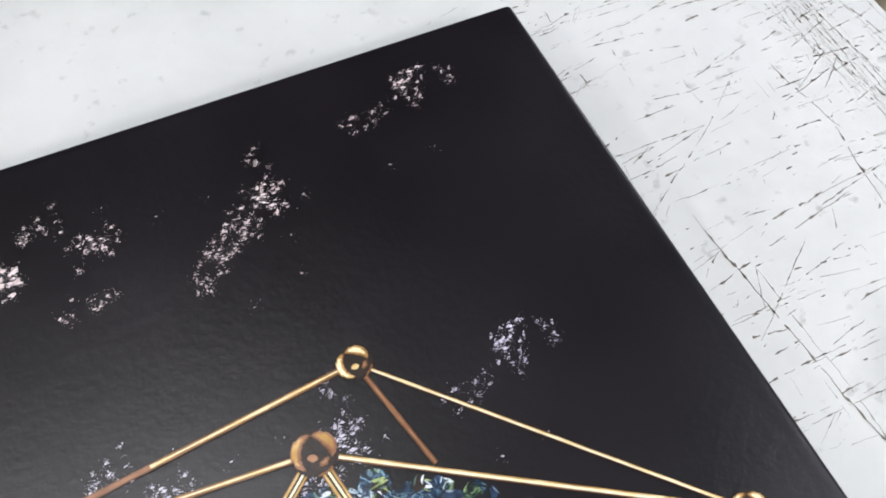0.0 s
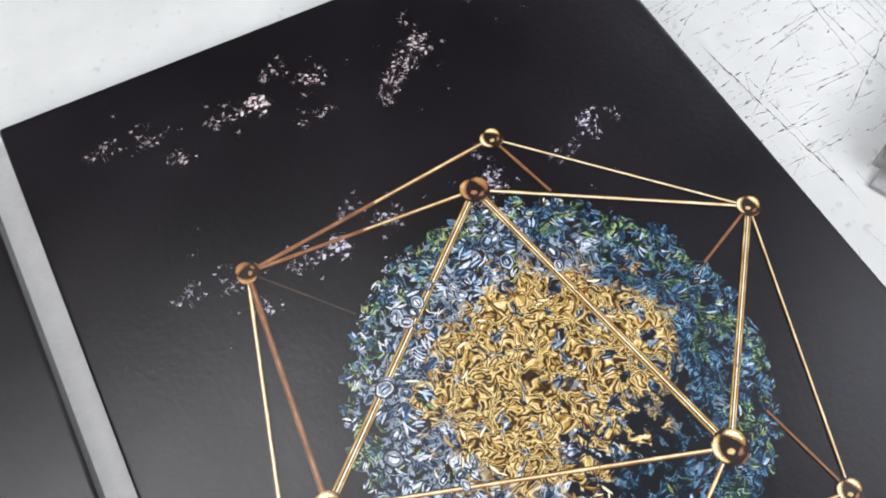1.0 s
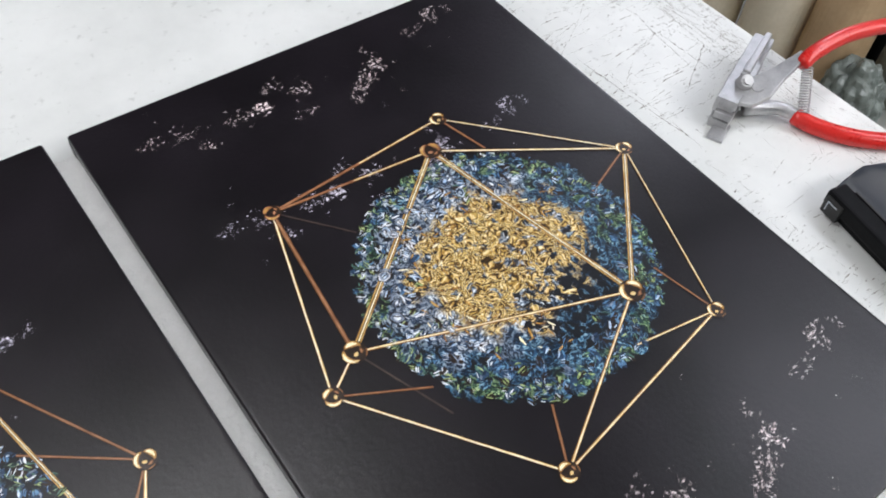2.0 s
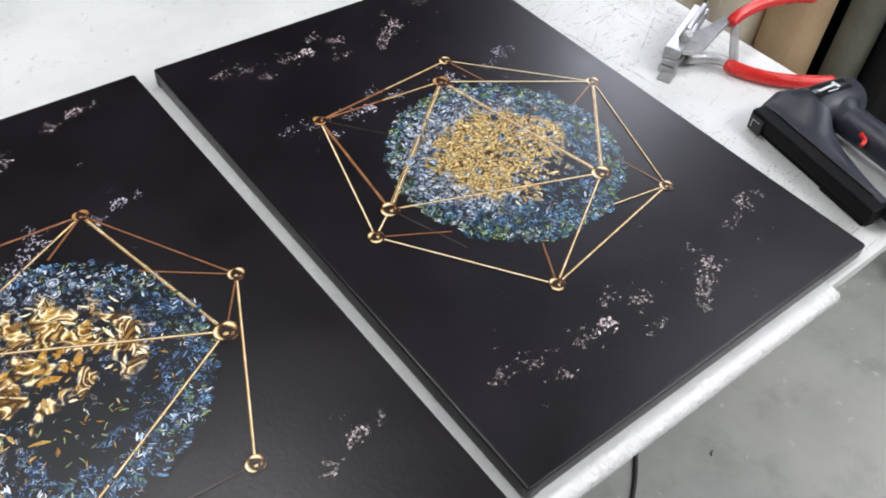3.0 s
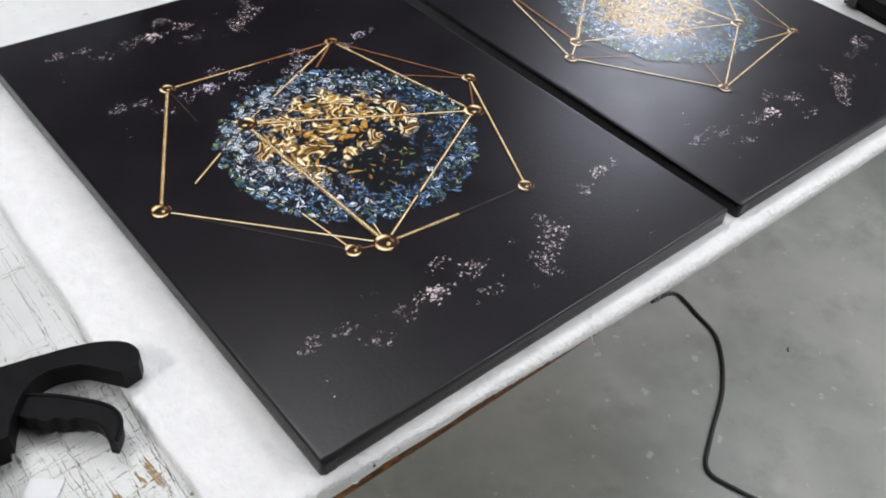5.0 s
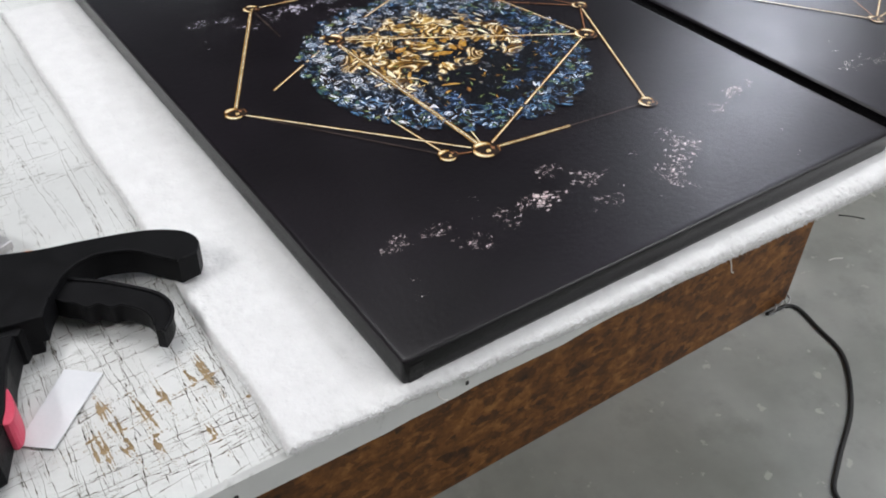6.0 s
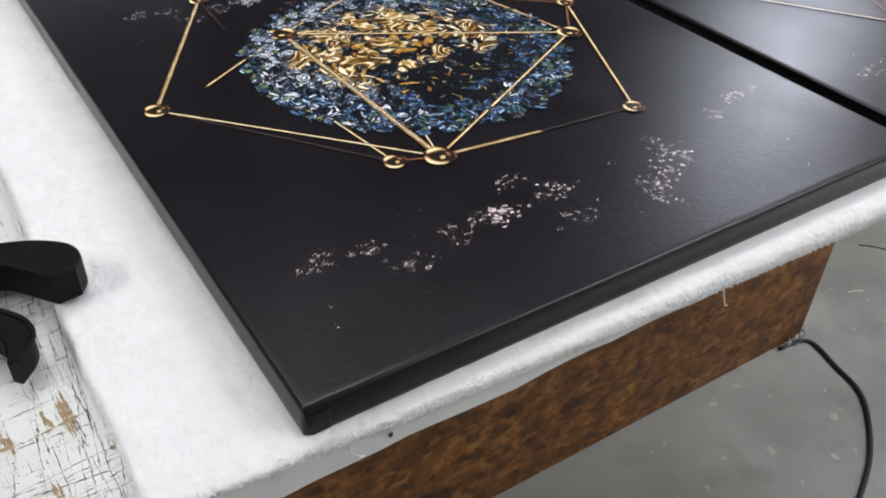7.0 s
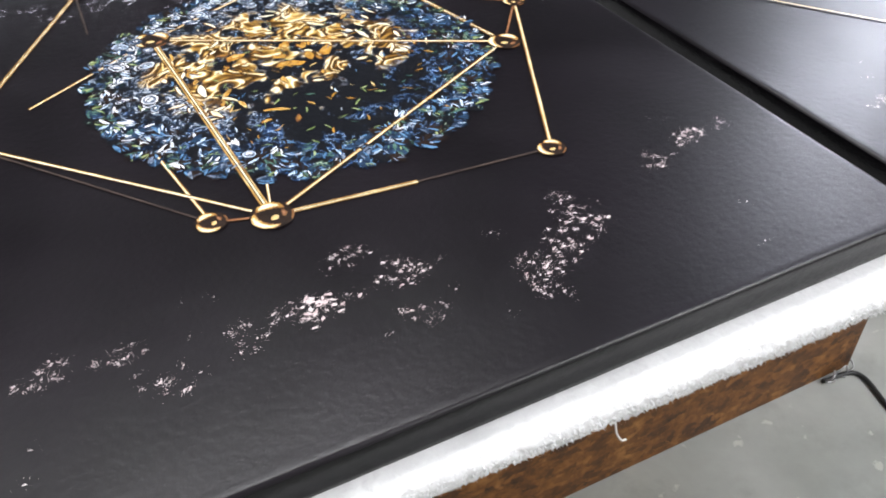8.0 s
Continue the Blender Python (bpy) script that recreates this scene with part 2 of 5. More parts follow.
def strand_board():
    m, n, l, p = material("strand_board")
    co = n.new("ShaderNodeTexCoord")
    layers = []
    for sx, sz, turn in ((44, 100, 0.6), (36, 62, -0.8), (14, 20, 0.2)):
        mp = n.new("ShaderNodeMapping")
        mp.inputs["Rotation"].default_value = (0, turn, 0)
        mp.inputs["Scale"].default_value = (sx, sx, sz)
        l.new(co.outputs["Object"], mp.inputs[0])
        v = add(n, "ShaderNodeTexVoronoi", Scale=1.0, Randomness=1.0)
        w = add(n, "ShaderNodeTexNoise", Scale=1.6, Detail=6.0, Roughness=0.65)
        sh = n.new("ShaderNodeVectorMath")
        sh.operation = "MULTIPLY_ADD"
        sh.inputs[1].default_value = (1.5, 1.5, 1.5)
        l.new(mp.outputs[0], w.inputs["Vector"])
        l.new(w.outputs["Color"], sh.inputs[0])
        l.new(mp.outputs[0], sh.inputs[2])
        l.new(sh.outputs[0], v.inputs["Vector"])
        grey = n.new("ShaderNodeRGBToBW")
        l.new(v.outputs["Color"], grey.inputs[0])
        layers.append(grey.outputs[0])
    big = add(n, "ShaderNodeTexNoise", Scale=16.0, Detail=9.0, Roughness=0.68)
    l.new(co.outputs["Object"], big.inputs["Vector"])
    pick = mathn(n, l, "GREATER_THAN", layers[2], 0.5)
    chip = n.new("ShaderNodeMix")
    for k, v in ((0, pick), (2, layers[0]), (3, layers[1])):
        l.new(v, chip.inputs[k])
    fine = add(n, "ShaderNodeTexNoise", Scale=58.0, Detail=8.0, Roughness=0.72, Distortion=0.4)
    l.new(co.outputs["Object"], fine.inputs["Vector"])
    mix = mathn(n, l, "ADD", mathn(n, l, "MULTIPLY", chip.outputs[0], 0.25), mathn(n, l, "ADD", mathn(n, l, "MULTIPLY", fine.outputs[0], 0.52), mathn(n, l, "MULTIPLY", big.outputs[0], 0.46)))
    c = ramp(n, ((0.43, (0.020, 0.0062, 0.0015)), (0.55, (0.090, 0.033, 0.0060)), (0.68, (0.188, 0.074, 0.0145)), (0.84, (0.37, 0.175, 0.050))))
    l.new(mix, c.inputs[0])
    l.new(c.outputs[0], p.inputs["Base Color"])
    p.inputs["Roughness"].default_value = 0.6
    k = add(n, "ShaderNodeBump", Strength=0.35, Distance=0.0015)
    l.new(mix, k.inputs["Height"])
    l.new(k.outputs[0], p.inputs["Normal"])
    return m


def concrete():
    m, n, l, p = material("polished_concrete")
    co = n.new("ShaderNodeTexCoord")
    a = add(n, "ShaderNodeTexNoise", Scale=1.6, Detail=9.0, Roughness=0.6)
    b = add(n, "ShaderNodeTexNoise", Scale=7.0, Detail=7.0, Roughness=0.62)
    s = add(n, "ShaderNodeTexNoise", Scale=30.0, Detail=4.0)
    for t in (a, b, s):
        l.new(co.outputs["Object"], t.inputs["Vector"])
    base = ramp(n, ((0.36, (0.23, 0.238, 0.217)), (0.5, (0.315, 0.322, 0.298)), (0.64, (0.405, 0.408, 0.375))))
    l.new(a.outputs[0], base.inputs[0])
    stain = ramp(n, ((0.53, (1, 1, 1)), (0.74, (0.66, 0.68, 0.64))))
    l.new(b.outputs[0], stain.inputs[0])
    pale = ramp(n, ((0.66, (0, 0, 0)), (0.70, (0.7, 0.7, 0.7))))
    l.new(s.outputs[0], pale.inputs[0])
    c = mixc(n, l, 0.8, base.outputs[0], stain.outputs[0], "MULTIPLY")
    c = mixc(n, l, pale.outputs[0], c, (0.47, 0.46, 0.42))
    l.new(c, p.inputs["Base Color"])
    r = ramp(n, ((0.35, (0.3,) * 3), (0.65, (0.5,) * 3)))
    l.new(b.outputs[0], r.inputs[0])
    l.new(r.outputs[0], p.inputs["Roughness"])
    k = add(n, "ShaderNodeBump", Strength=0.15, Distance=0.003)
    l.new(s.outputs[0], k.inputs["Height"])
    l.new(k.outputs[0], p.inputs["Normal"])
    return m


def lit(name, colour, strength):
    m, n, l, p = material(name)
    p.inputs["Emission Color"].default_value, p.inputs["Emission Strength"].default_value = (*colour, 1), strength
    p.inputs["Base Color"].default_value = (*colour, 1)
    return m


def terry(*args, **more):
    """Cloth that lets some light through its loops."""
    m = noisy(*args, **more)
    n, l = m.node_tree.nodes, m.node_tree.links
    t = add(n, "ShaderNodeBsdfTranslucent", Color=(0.9, 0.9, 0.9, 1))
    x = n.new("ShaderNodeMixShader")
    x.inputs[0].default_value = 0.5
    l.new(n["Principled BSDF"].outputs[0], x.inputs[1])
    l.new(t.outputs[0], x.inputs[2])
    l.new(x.outputs[0], n["Material Output"].inputs[0])
    return m


BLACK = canvas_black()
SIDE = shaded_canvas_side()
SILVER = print_ink("silver_print", ((0.35, (0.52, 0.56, 0.62)), (0.58, (0.86, 0.89, 0.93))), 400.0)
BLUE = print_ink("blue_print", ((0.35, (0.045, 0.125, 0.26)), (0.65, (0.16, 0.32, 0.52))), 300.0)
NAVY = print_ink("navy_print", ((0.35, (0.008, 0.016, 0.035)), (0.65, (0.03, 0.07, 0.14))), 300.0)
TEAL = print_ink("teal_print", ((0.35, (0.03, 0.09, 0.085)), (0.65, (0.13, 0.24, 0.18))), 300.0)
AMBER = print_ink("amber_print", ((0.35, (0.30, 0.13, 0.02)), (0.65, (0.66, 0.36, 0.06))), 200.0)
GLASS = print_ink("glass_print", ((0.35, (0.04, 0.06, 0.10)), (0.65, (0.30, 0.36, 0.46))), 260.0)
ICE = print_ink("ice_print", ((0.35, (0.30, 0.45, 0.66)), (0.65, (0.70, 0.80, 0.90))), 300.0)
OLIVE = print_ink("olive_print", ((0.35, (0.14, 0.21, 0.06)), (0.65, (0.46, 0.55, 0.25))), 300.0)
CREAM = print_ink("print_cream", ((0.3, (0.86, 0.68, 0.34)), (0.5, (0.97, 0.91, 0.68)), (0.7, (0.93, 0.79, 0.42))), 60.0)
GOLD = print_ink("print_gold", ((0.32, (0.30, 0.14, 0.03)), (0.5, (0.58, 0.34, 0.09)), (0.68, (0.90, 0.71, 0.36))), 55.0)
BROWN = print_ink("print_brown", ((0.3, (0.09, 0.035, 0.012)), (0.6, (0.22, 0.10, 0.04)), (0.75, (0.33, 0.17, 0.07))), 50.0)
COPPER = print_ink("print_copper", ((0.3, (0.20, 0.08, 0.04)), (0.6, (0.42, 0.2, 0.11)), (0.75, (0.55, 0.3, 0.17))), 80.0)
SHADE = print_ink("print_shade", ((0.3, (0.010, 0.007, 0.006)), (0.7, (0.03, 0.017, 0.012))), 90.0)
FAINT = print_ink("print_faint", ((0.3, (0.03, 0.022, 0.02)), (0.7, (0.09, 0.065, 0.055))), 40.0)
PINK = dust_ink("print_pink_dust", (0.56, 0.43, 0.43), (0.90, 0.81, 0.81))
LILAC = dust_ink("print_lilac_dust", (0.42, 0.38, 0.50), (0.82, 0.79, 0.88))
GLOBE_A = globe_ink("print_globe_fine", 84.0, 7.0, 0.38, (0.0, 0.010), (0.080, 0.096), (0.045, -0.075), 0.40, 0.44, FINE_TONES)
GLOBE_B = globe_ink("print_globe_coarse", 37.0, 5.5, 0.425, (-0.002, 0.018), (0.082, 0.096), (0.022, -0.055), 0.50, 0.56, COARSE_TONES)
PAINT = scratched_paint()
CUT = noisy("cut_mark_grey", (0.10, 0.09, 0.075), (0.24, 0.22, 0.185), 40.0, 0.8)
BARE = noisy("bare_wood", (0.27, 0.19, 0.10), (0.44, 0.33, 0.20), 60.0, 0.75, bump=0.3)
TOWEL = terry("white_terry", (0.745, 0.745, 0.75), (0.83, 0.83, 0.83), 24.0, 0.9, bump=0.3, bump_scale=300.0, spec=0.1)
CLOTH = noisy("white_terry_cloth", (0.735, 0.735, 0.73), (0.81, 0.81, 0.805), 70.0, 0.92, bump=1.0, bump_scale=150.0, spec=0.1)
BOARD = strand_board()
CONCRETE = concrete()
# pale only on the unseen south wall, as a reflector for the table front
BOUNCEWALL = noisy("pale_bounce_wall", (0.38, 0.38, 0.375), (0.46, 0.46, 0.455), 3.0, 0.85, bump=0.1)
# unseen walls and ceiling, kept dark so the varnished canvases mirror little
DARKWALL = noisy("unseen_dark_wall", (0.06, 0.06, 0.063), (0.085, 0.085, 0.088), 3.0, 0.85, bump=0.1)
CEIL = noisy("unseen_dark_ceiling", (0.03, 0.03, 0.032), (0.045, 0.045, 0.047), 3.0, 0.9)
NYLON = noisy("black_nylon", (0.005, 0.005, 0.0055), (0.009, 0.009, 0.010), 60.0, 0.44, spec=0.09, bump=0.15, bump_scale=900.0)
RUBBER = noisy("black_rubber", (0.014, 0.014, 0.014), (0.03, 0.03, 0.03), 40.0, 0.6)
GUN = noisy("anthracite_plastic", (0.019, 0.023, 0.033), (0.029, 0.034, 0.047), 50.0, 0.40, bump=0.12, bump_scale=1200.0, spec=0.45)
STEEL = noisy("cast_steel", (0.36, 0.36, 0.37), (0.58, 0.58, 0.585), 60.0, 0.40, metal=0.75, bump=0.2, bump_scale=400.0)
RED = noisy("red_vinyl", (0.55, 0.018, 0.015), (0.68, 0.03, 0.024), 40.0, 0.32)
PADRED = noisy("pink_red_pad", (0.55, 0.04, 0.09), (0.68, 0.07, 0.13), 40.0, 0.5)
ORANGE = noisy("orange_plastic", (0.75, 0.17, 0.02), (0.85, 0.24, 0.04), 40.0, 0.4)
PAPER = noisy("white_paper", (0.70, 0.72, 0.74), (0.76, 0.77, 0.79), 30.0, 0.7)
CARTON = noisy("grey_carton", (0.44, 0.48, 0.53), (0.52, 0.56, 0.6), 12.0, 0.55)
LABEL = noisy("label_slate", (0.13, 0.15, 0.17), (0.17, 0.19, 0.21), 40.0, 0.5)
TAN = noisy("kraft_card", (0.42, 0.29, 0.16), (0.52, 0.37, 0.22), 8.0, 0.7)
PALE = noisy("pale_card", (0.64, 0.57, 0.44), (0.76, 0.69, 0.55), 8.0, 0.7)
UMBER = noisy("brown_card", (0.28, 0.18, 0.10), (0.38, 0.26, 0.15), 8.0, 0.7)
MOSS = noisy("grey_green_card", (0.12, 0.12, 0.095), (0.19, 0.19, 0.15), 8.0, 0.7)
FILM = noisy("grey_green_film", (0.10, 0.12, 0.11), (0.22, 0.25, 0.23), 18.0, 0.35)
JET = noisy("black_film", (0.006, 0.006, 0.007), (0.014, 0.014, 0.015), 8.0, 0.5)
LAMPBODY = noisy("lamp_enamel", (0.7, 0.7, 0.7), (0.78, 0.78, 0.78), 8.0, 0.4)
GLOW = lit("lamp_diffuser", (0.93, 0.97, 1.0), 6.0)
TWINE = noisy("white_thread", (0.7, 0.68, 0.64), (0.8, 0.79, 0.76), 90.0, 0.9)

# ---- builders ----


def mesh_of(bm, name, mats, smooth=False):
    me = bpy.data.meshes.new(name)
    bm.normal_update()
    bm.to_mesh(me)
    bm.free()
    for m in mats if isinstance(mats, (list, tuple)) else [mats]:
        me.materials.append(m)
    if smooth:
        for f in me.polygons:
            f.use_smooth = True
    return me


def part(name, bm, mats, parent, label="", smooth=False, at=None):
    ob = new(name, mesh_of(bm, name, mats, smooth))
    ob.parent = parent
    if at is not None:
        ob.matrix_basis = at
    return tagged(ob, label)


def thing(name, m, label, category, group="", kind=""):
    ob = new(name)
    ob.empty_display_size = 0.05
    ob.matrix_basis = m
    return tagged(ob, label, category, group, kind)


def box(sx, sy, sz, bevel=0.0, segments=2, m=None):
    """A box on z = 0, centred in x and y."""
    bm = bmesh.new()
    bmesh.ops.create_cube(bm, size=1)
    bmesh.ops.scale(bm, vec=(sx, sy, sz), verts=bm.verts)
    bmesh.ops.translate(bm, vec=(0, 0, sz / 2), verts=bm.verts)
    if bevel:
        bmesh.ops.bevel(bm, geom=bm.edges[:], offset=bevel, segments=segments, profile=0.6, affect="EDGES")
    if m is not None:
        bm.transform(m)
    return bm


def joined(*parts):
    out = bmesh.new()
    for bm in parts:
        me = bpy.data.meshes.new("tmp")
        bm.to_mesh(me)
        bm.free()
        out.from_mesh(me)
        bpy.data.meshes.remove(me)
    return out


def tube(points, radius, sides=10, ends=True):
    """A round bar along points; radius is one number or one for each point."""
    bm = bmesh.new()
    pts = [Vector(p) for p in points]
    rings, up = [], Vector((0, 0, 1))
    for i, p in enumerate(pts):
        d = (pts[min(i + 1, len(pts) - 1)] - pts[max(i - 1, 0)]).normalized()
        side = d.cross(up)
        side = side.normalized() if side.length > 1e-4 else Vector((1, 0, 0))
        lift = side.cross(d).normalized()
        r = radius[i] if isinstance(radius, (list, tuple)) else radius
        rings.append([bm.verts.new(p + r * (math.cos(a) * side + math.sin(a) * lift)) for a in (2 * math.pi * k / sides for k in range(sides))])
    for a, b in zip(rings, rings[1:]):
        for k in range(sides):
            bm.faces.new((a[k], a[(k + 1) % sides], b[(k + 1) % sides], b[k]))
    if ends:
        bm.faces.new(rings[0][::-1])
        bm.faces.new(rings[-1])
    bmesh.ops.recalc_face_normals(bm, faces=bm.faces)
    return bm


def smooth_line(points, steps=8):
    """A Catmull-Rom curve through the points."""
    p = [Vector(q) for q in points]
    p = [2 * p[0] - p[1]] + p + [2 * p[-1] - p[-2]]
    out = []
    for a, b, c, d in zip(p, p[1:], p[2:], p[3:]):
        for k in range(steps):
            t = k / steps
            out.append(0.5 * (2 * b + (c - a) * t + (2 * a - 5 * b + 4 * c - d) * t * t + (3 * b - a - 3 * c + d) * t ** 3))
    return out + [p[-2]]


def slab(outline, z0, z1, bevel=0.0, segments=2):
    """A flat piece cut to an outline of (x, y), from z0 up to z1, with eased edges."""
    bm = bmesh.new()
    f = bm.faces.new([bm.verts.new((x, y, z0)) for x, y, *_ in outline])
    got = bmesh.ops.extrude_face_region(bm, geom=[f])
    bmesh.ops.translate(bm, vec=(0, 0, z1 - z0), verts=[v for v in got["geom"] if isinstance(v, bmesh.types.BMVert)])
    bmesh.ops.recalc_face_normals(bm, faces=bm.faces)
    if bevel:
        caps = {e for g in bm.faces if abs(g.normal.z) > 0.9 for e in g.edges}
        bmesh.ops.bevel(bm, geom=list(caps), offset=bevel, segments=segments, profile=0.6, affect="EDGES")
    return bm


# ---- the room ----
X0, X1, Y0, Y1, HIGH = -3.6, 5.2, -3.4, 4.6, 3.05


def room():
    cx, cy, sx, sy = (X0 + X1) / 2, (Y0 + Y1) / 2, X1 - X0, Y1 - Y0
    for name, bm, mat, label in (
        ("floor", box(sx, sy, 0.2, m=pose(cx, cy, -0.2)), CONCRETE, "grey polished concrete floor with pale stains"),
        # added enclosure out of view: ceiling and three walls dark for the reflections
        ("ceiling", box(sx, sy, 0.15, m=pose(cx, cy, HIGH)), CEIL, "unseen dark ceiling added to keep reflections dark"),
        ("wall_north", box(sx, 0.15, HIGH, m=pose(cx, Y1 + 0.075, 0)), DARKWALL, "unseen dark grey wall added to keep reflections dark"),
        # added reflector: its bounce brightens the towel front and base panel
        ("wall_south", box(sx, 0.15, HIGH, m=pose(cx, Y0 - 0.075, 0)), BOUNCEWALL, "unseen pale grey wall added to bounce light onto the table front"),
        ("wall_east", box(0.15, sy, HIGH, m=pose(X1 + 0.075, cy, 0)), DARKWALL, "unseen dark grey wall added to keep reflections dark"),
        ("wall_west", box(0.15, sy, HIGH, m=pose(X0 - 0.075, cy, 0)), DARKWALL, "unseen dark grey wall added to keep reflections dark"),
    ):
        tagged(new(name, mesh_of(bm, name, mat)), label, name.split("_")[0], kind="structure")


room()


def ceiling_lamp(x, y, turn):
    lamp = thing("unseen_ceiling_light", pose(x, y, LAMP_HEIGHT, 0, 0, turn), "unseen long white tube light; the set includes added fill lights", "lamp", "tube lights")
    part("housing", box(1.46, 0.51, 0.12, 0.01, m=pose(0, 0, -0.005)), LAMPBODY, lamp)
    part("diffuser", box(1.4, 0.45, 0.05, 0.015, m=pose(0, 0, -0.06)), GLOW, lamp)


# housings for the unseen lamps, the added fill ones too
for x, y, turn, watts, colour in LAMPS:
    ceiling_lamp(x, y, turn)

# ---- the table ----
TOP = 0.804
EAST, WEST, SOUTH, NORTH = 0.745, -1.45, -0.004, 1.75


def jag(cx, cy, length, angle, width, rng, z, gap):
    """One knife cut: a thin broken line with small ragged chips along it."""
    verts, faces = [], []
    steps = max(4, int(length / 0.0022))
    d = Vector((math.cos(angle), math.sin(angle)))
    s = Vector((-d.y, d.x))
    bend, wob = rng.uniform(-0.04, 0.04) * length, 0.0
    prev = None
    chip = 0.0
    for k in range(steps + 1):
        t = k / steps - 0.5
        wob += rng.gauss(0, 0.00022)
        c = Vector((cx, cy)) + d * (t * length) + s * (bend * t * t + wob)
        chip = rng.uniform(1.2, 3.2) if rng.random() < 0.13 else chip * 0.3
        w = width * (0.35 + 0.35 * rng.random() + chip) * (1 - (2 * abs(t)) ** 6 * 0.8)
        if rng.random() < gap:
            prev = None
            continue
        lean = s * w * rng.uniform(-0.6, 0.6)
        base = len(verts)
        verts += [(c.x + s.x * w + lean.x, c.y + s.y * w + lean.y, z), (c.x - s.x * w + lean.x, c.y - s.y * w + lean.y, z)]
        if prev is not None:
            faces.append((prev, prev + 1, base + 1, base))
        prev = base
    return verts, faces


def knife_cut_sheet(regions, seed):
    rng = random.Random(seed)
    verts, faces = [], []
    for x0, x1, y0, y1, count, angles, spread, longest, width, gap in regions:
        for _ in range(count):
            a = radians(rng.choice(angles) + rng.gauss(0, spread))
            length = 0.005 + longest * (rng.uniform(0.25, 1.0) if longest > 0.22 else rng.random() ** 2.4)
            cx, cy = rng.uniform(x0, x1), rng.uniform(y0, y1)
            w = width * rng.uniform(0.35, 1.2)
            v, f = jag(cx, cy, length, a, w, rng, 0.0, gap)
            inside = [WEST < p[0] < EAST - 0.002 and SOUTH + 0.002 < p[1] < NORTH for p in v]
            base = len(verts)
            verts += v
            faces += [tuple(base + i for i in g) for g in f if all(inside[i] for i in g)]
    me = bpy.data.meshes.new("scratching")
    me.from_pydata(verts, [], faces)
    me.materials.append(CUT)
    return me


def worn_patch(segments, rng):
    """Paint flaked off along knife cuts: a ragged field of bare wood round a few short lines (x, y, length, turn, width)."""
    cell, seed = 0.0004, rng.uniform(0, 50)
    bm = bmesh.new()
    made = {}
    n = int(0.024 / cell)

    def corner(i, j):
        if (i, j) not in made:
            made[i, j] = bm.verts.new((i * cell + rng.uniform(-0.3, 0.3) * cell, j * cell + rng.uniform(-0.3, 0.3) * cell, 0))
        return made[i, j]

    for i in range(-n, n):
        for j in range(-n, n):
            x, y = i * cell, j * cell
            best = -1.0
            for sx, sy, length, turn, width in segments:
                c, s = math.cos(radians(turn)), math.sin(radians(turn))
                u, v = (x - sx) * c + (y - sy) * s, -(x - sx) * s + (y - sy) * c
                wide = width * (0.55 + 1.6 * max(0.0, 0.15 + noise.noise((u * 260 + seed, turn, 0)))) * max(0.0, 1 - abs(u) / length) ** 0.5
                best = max(best, wide - abs(v))
            if best > 0.0006 * noise.noise((x * 900 + seed, y * 900, 3)):
                bm.faces.new((corner(i, j), corner(i + 1, j), corner(i + 1, j + 1), corner(i, j + 1)))
    bmesh.ops.recalc_face_normals(bm, faces=bm.faces)
    return bm


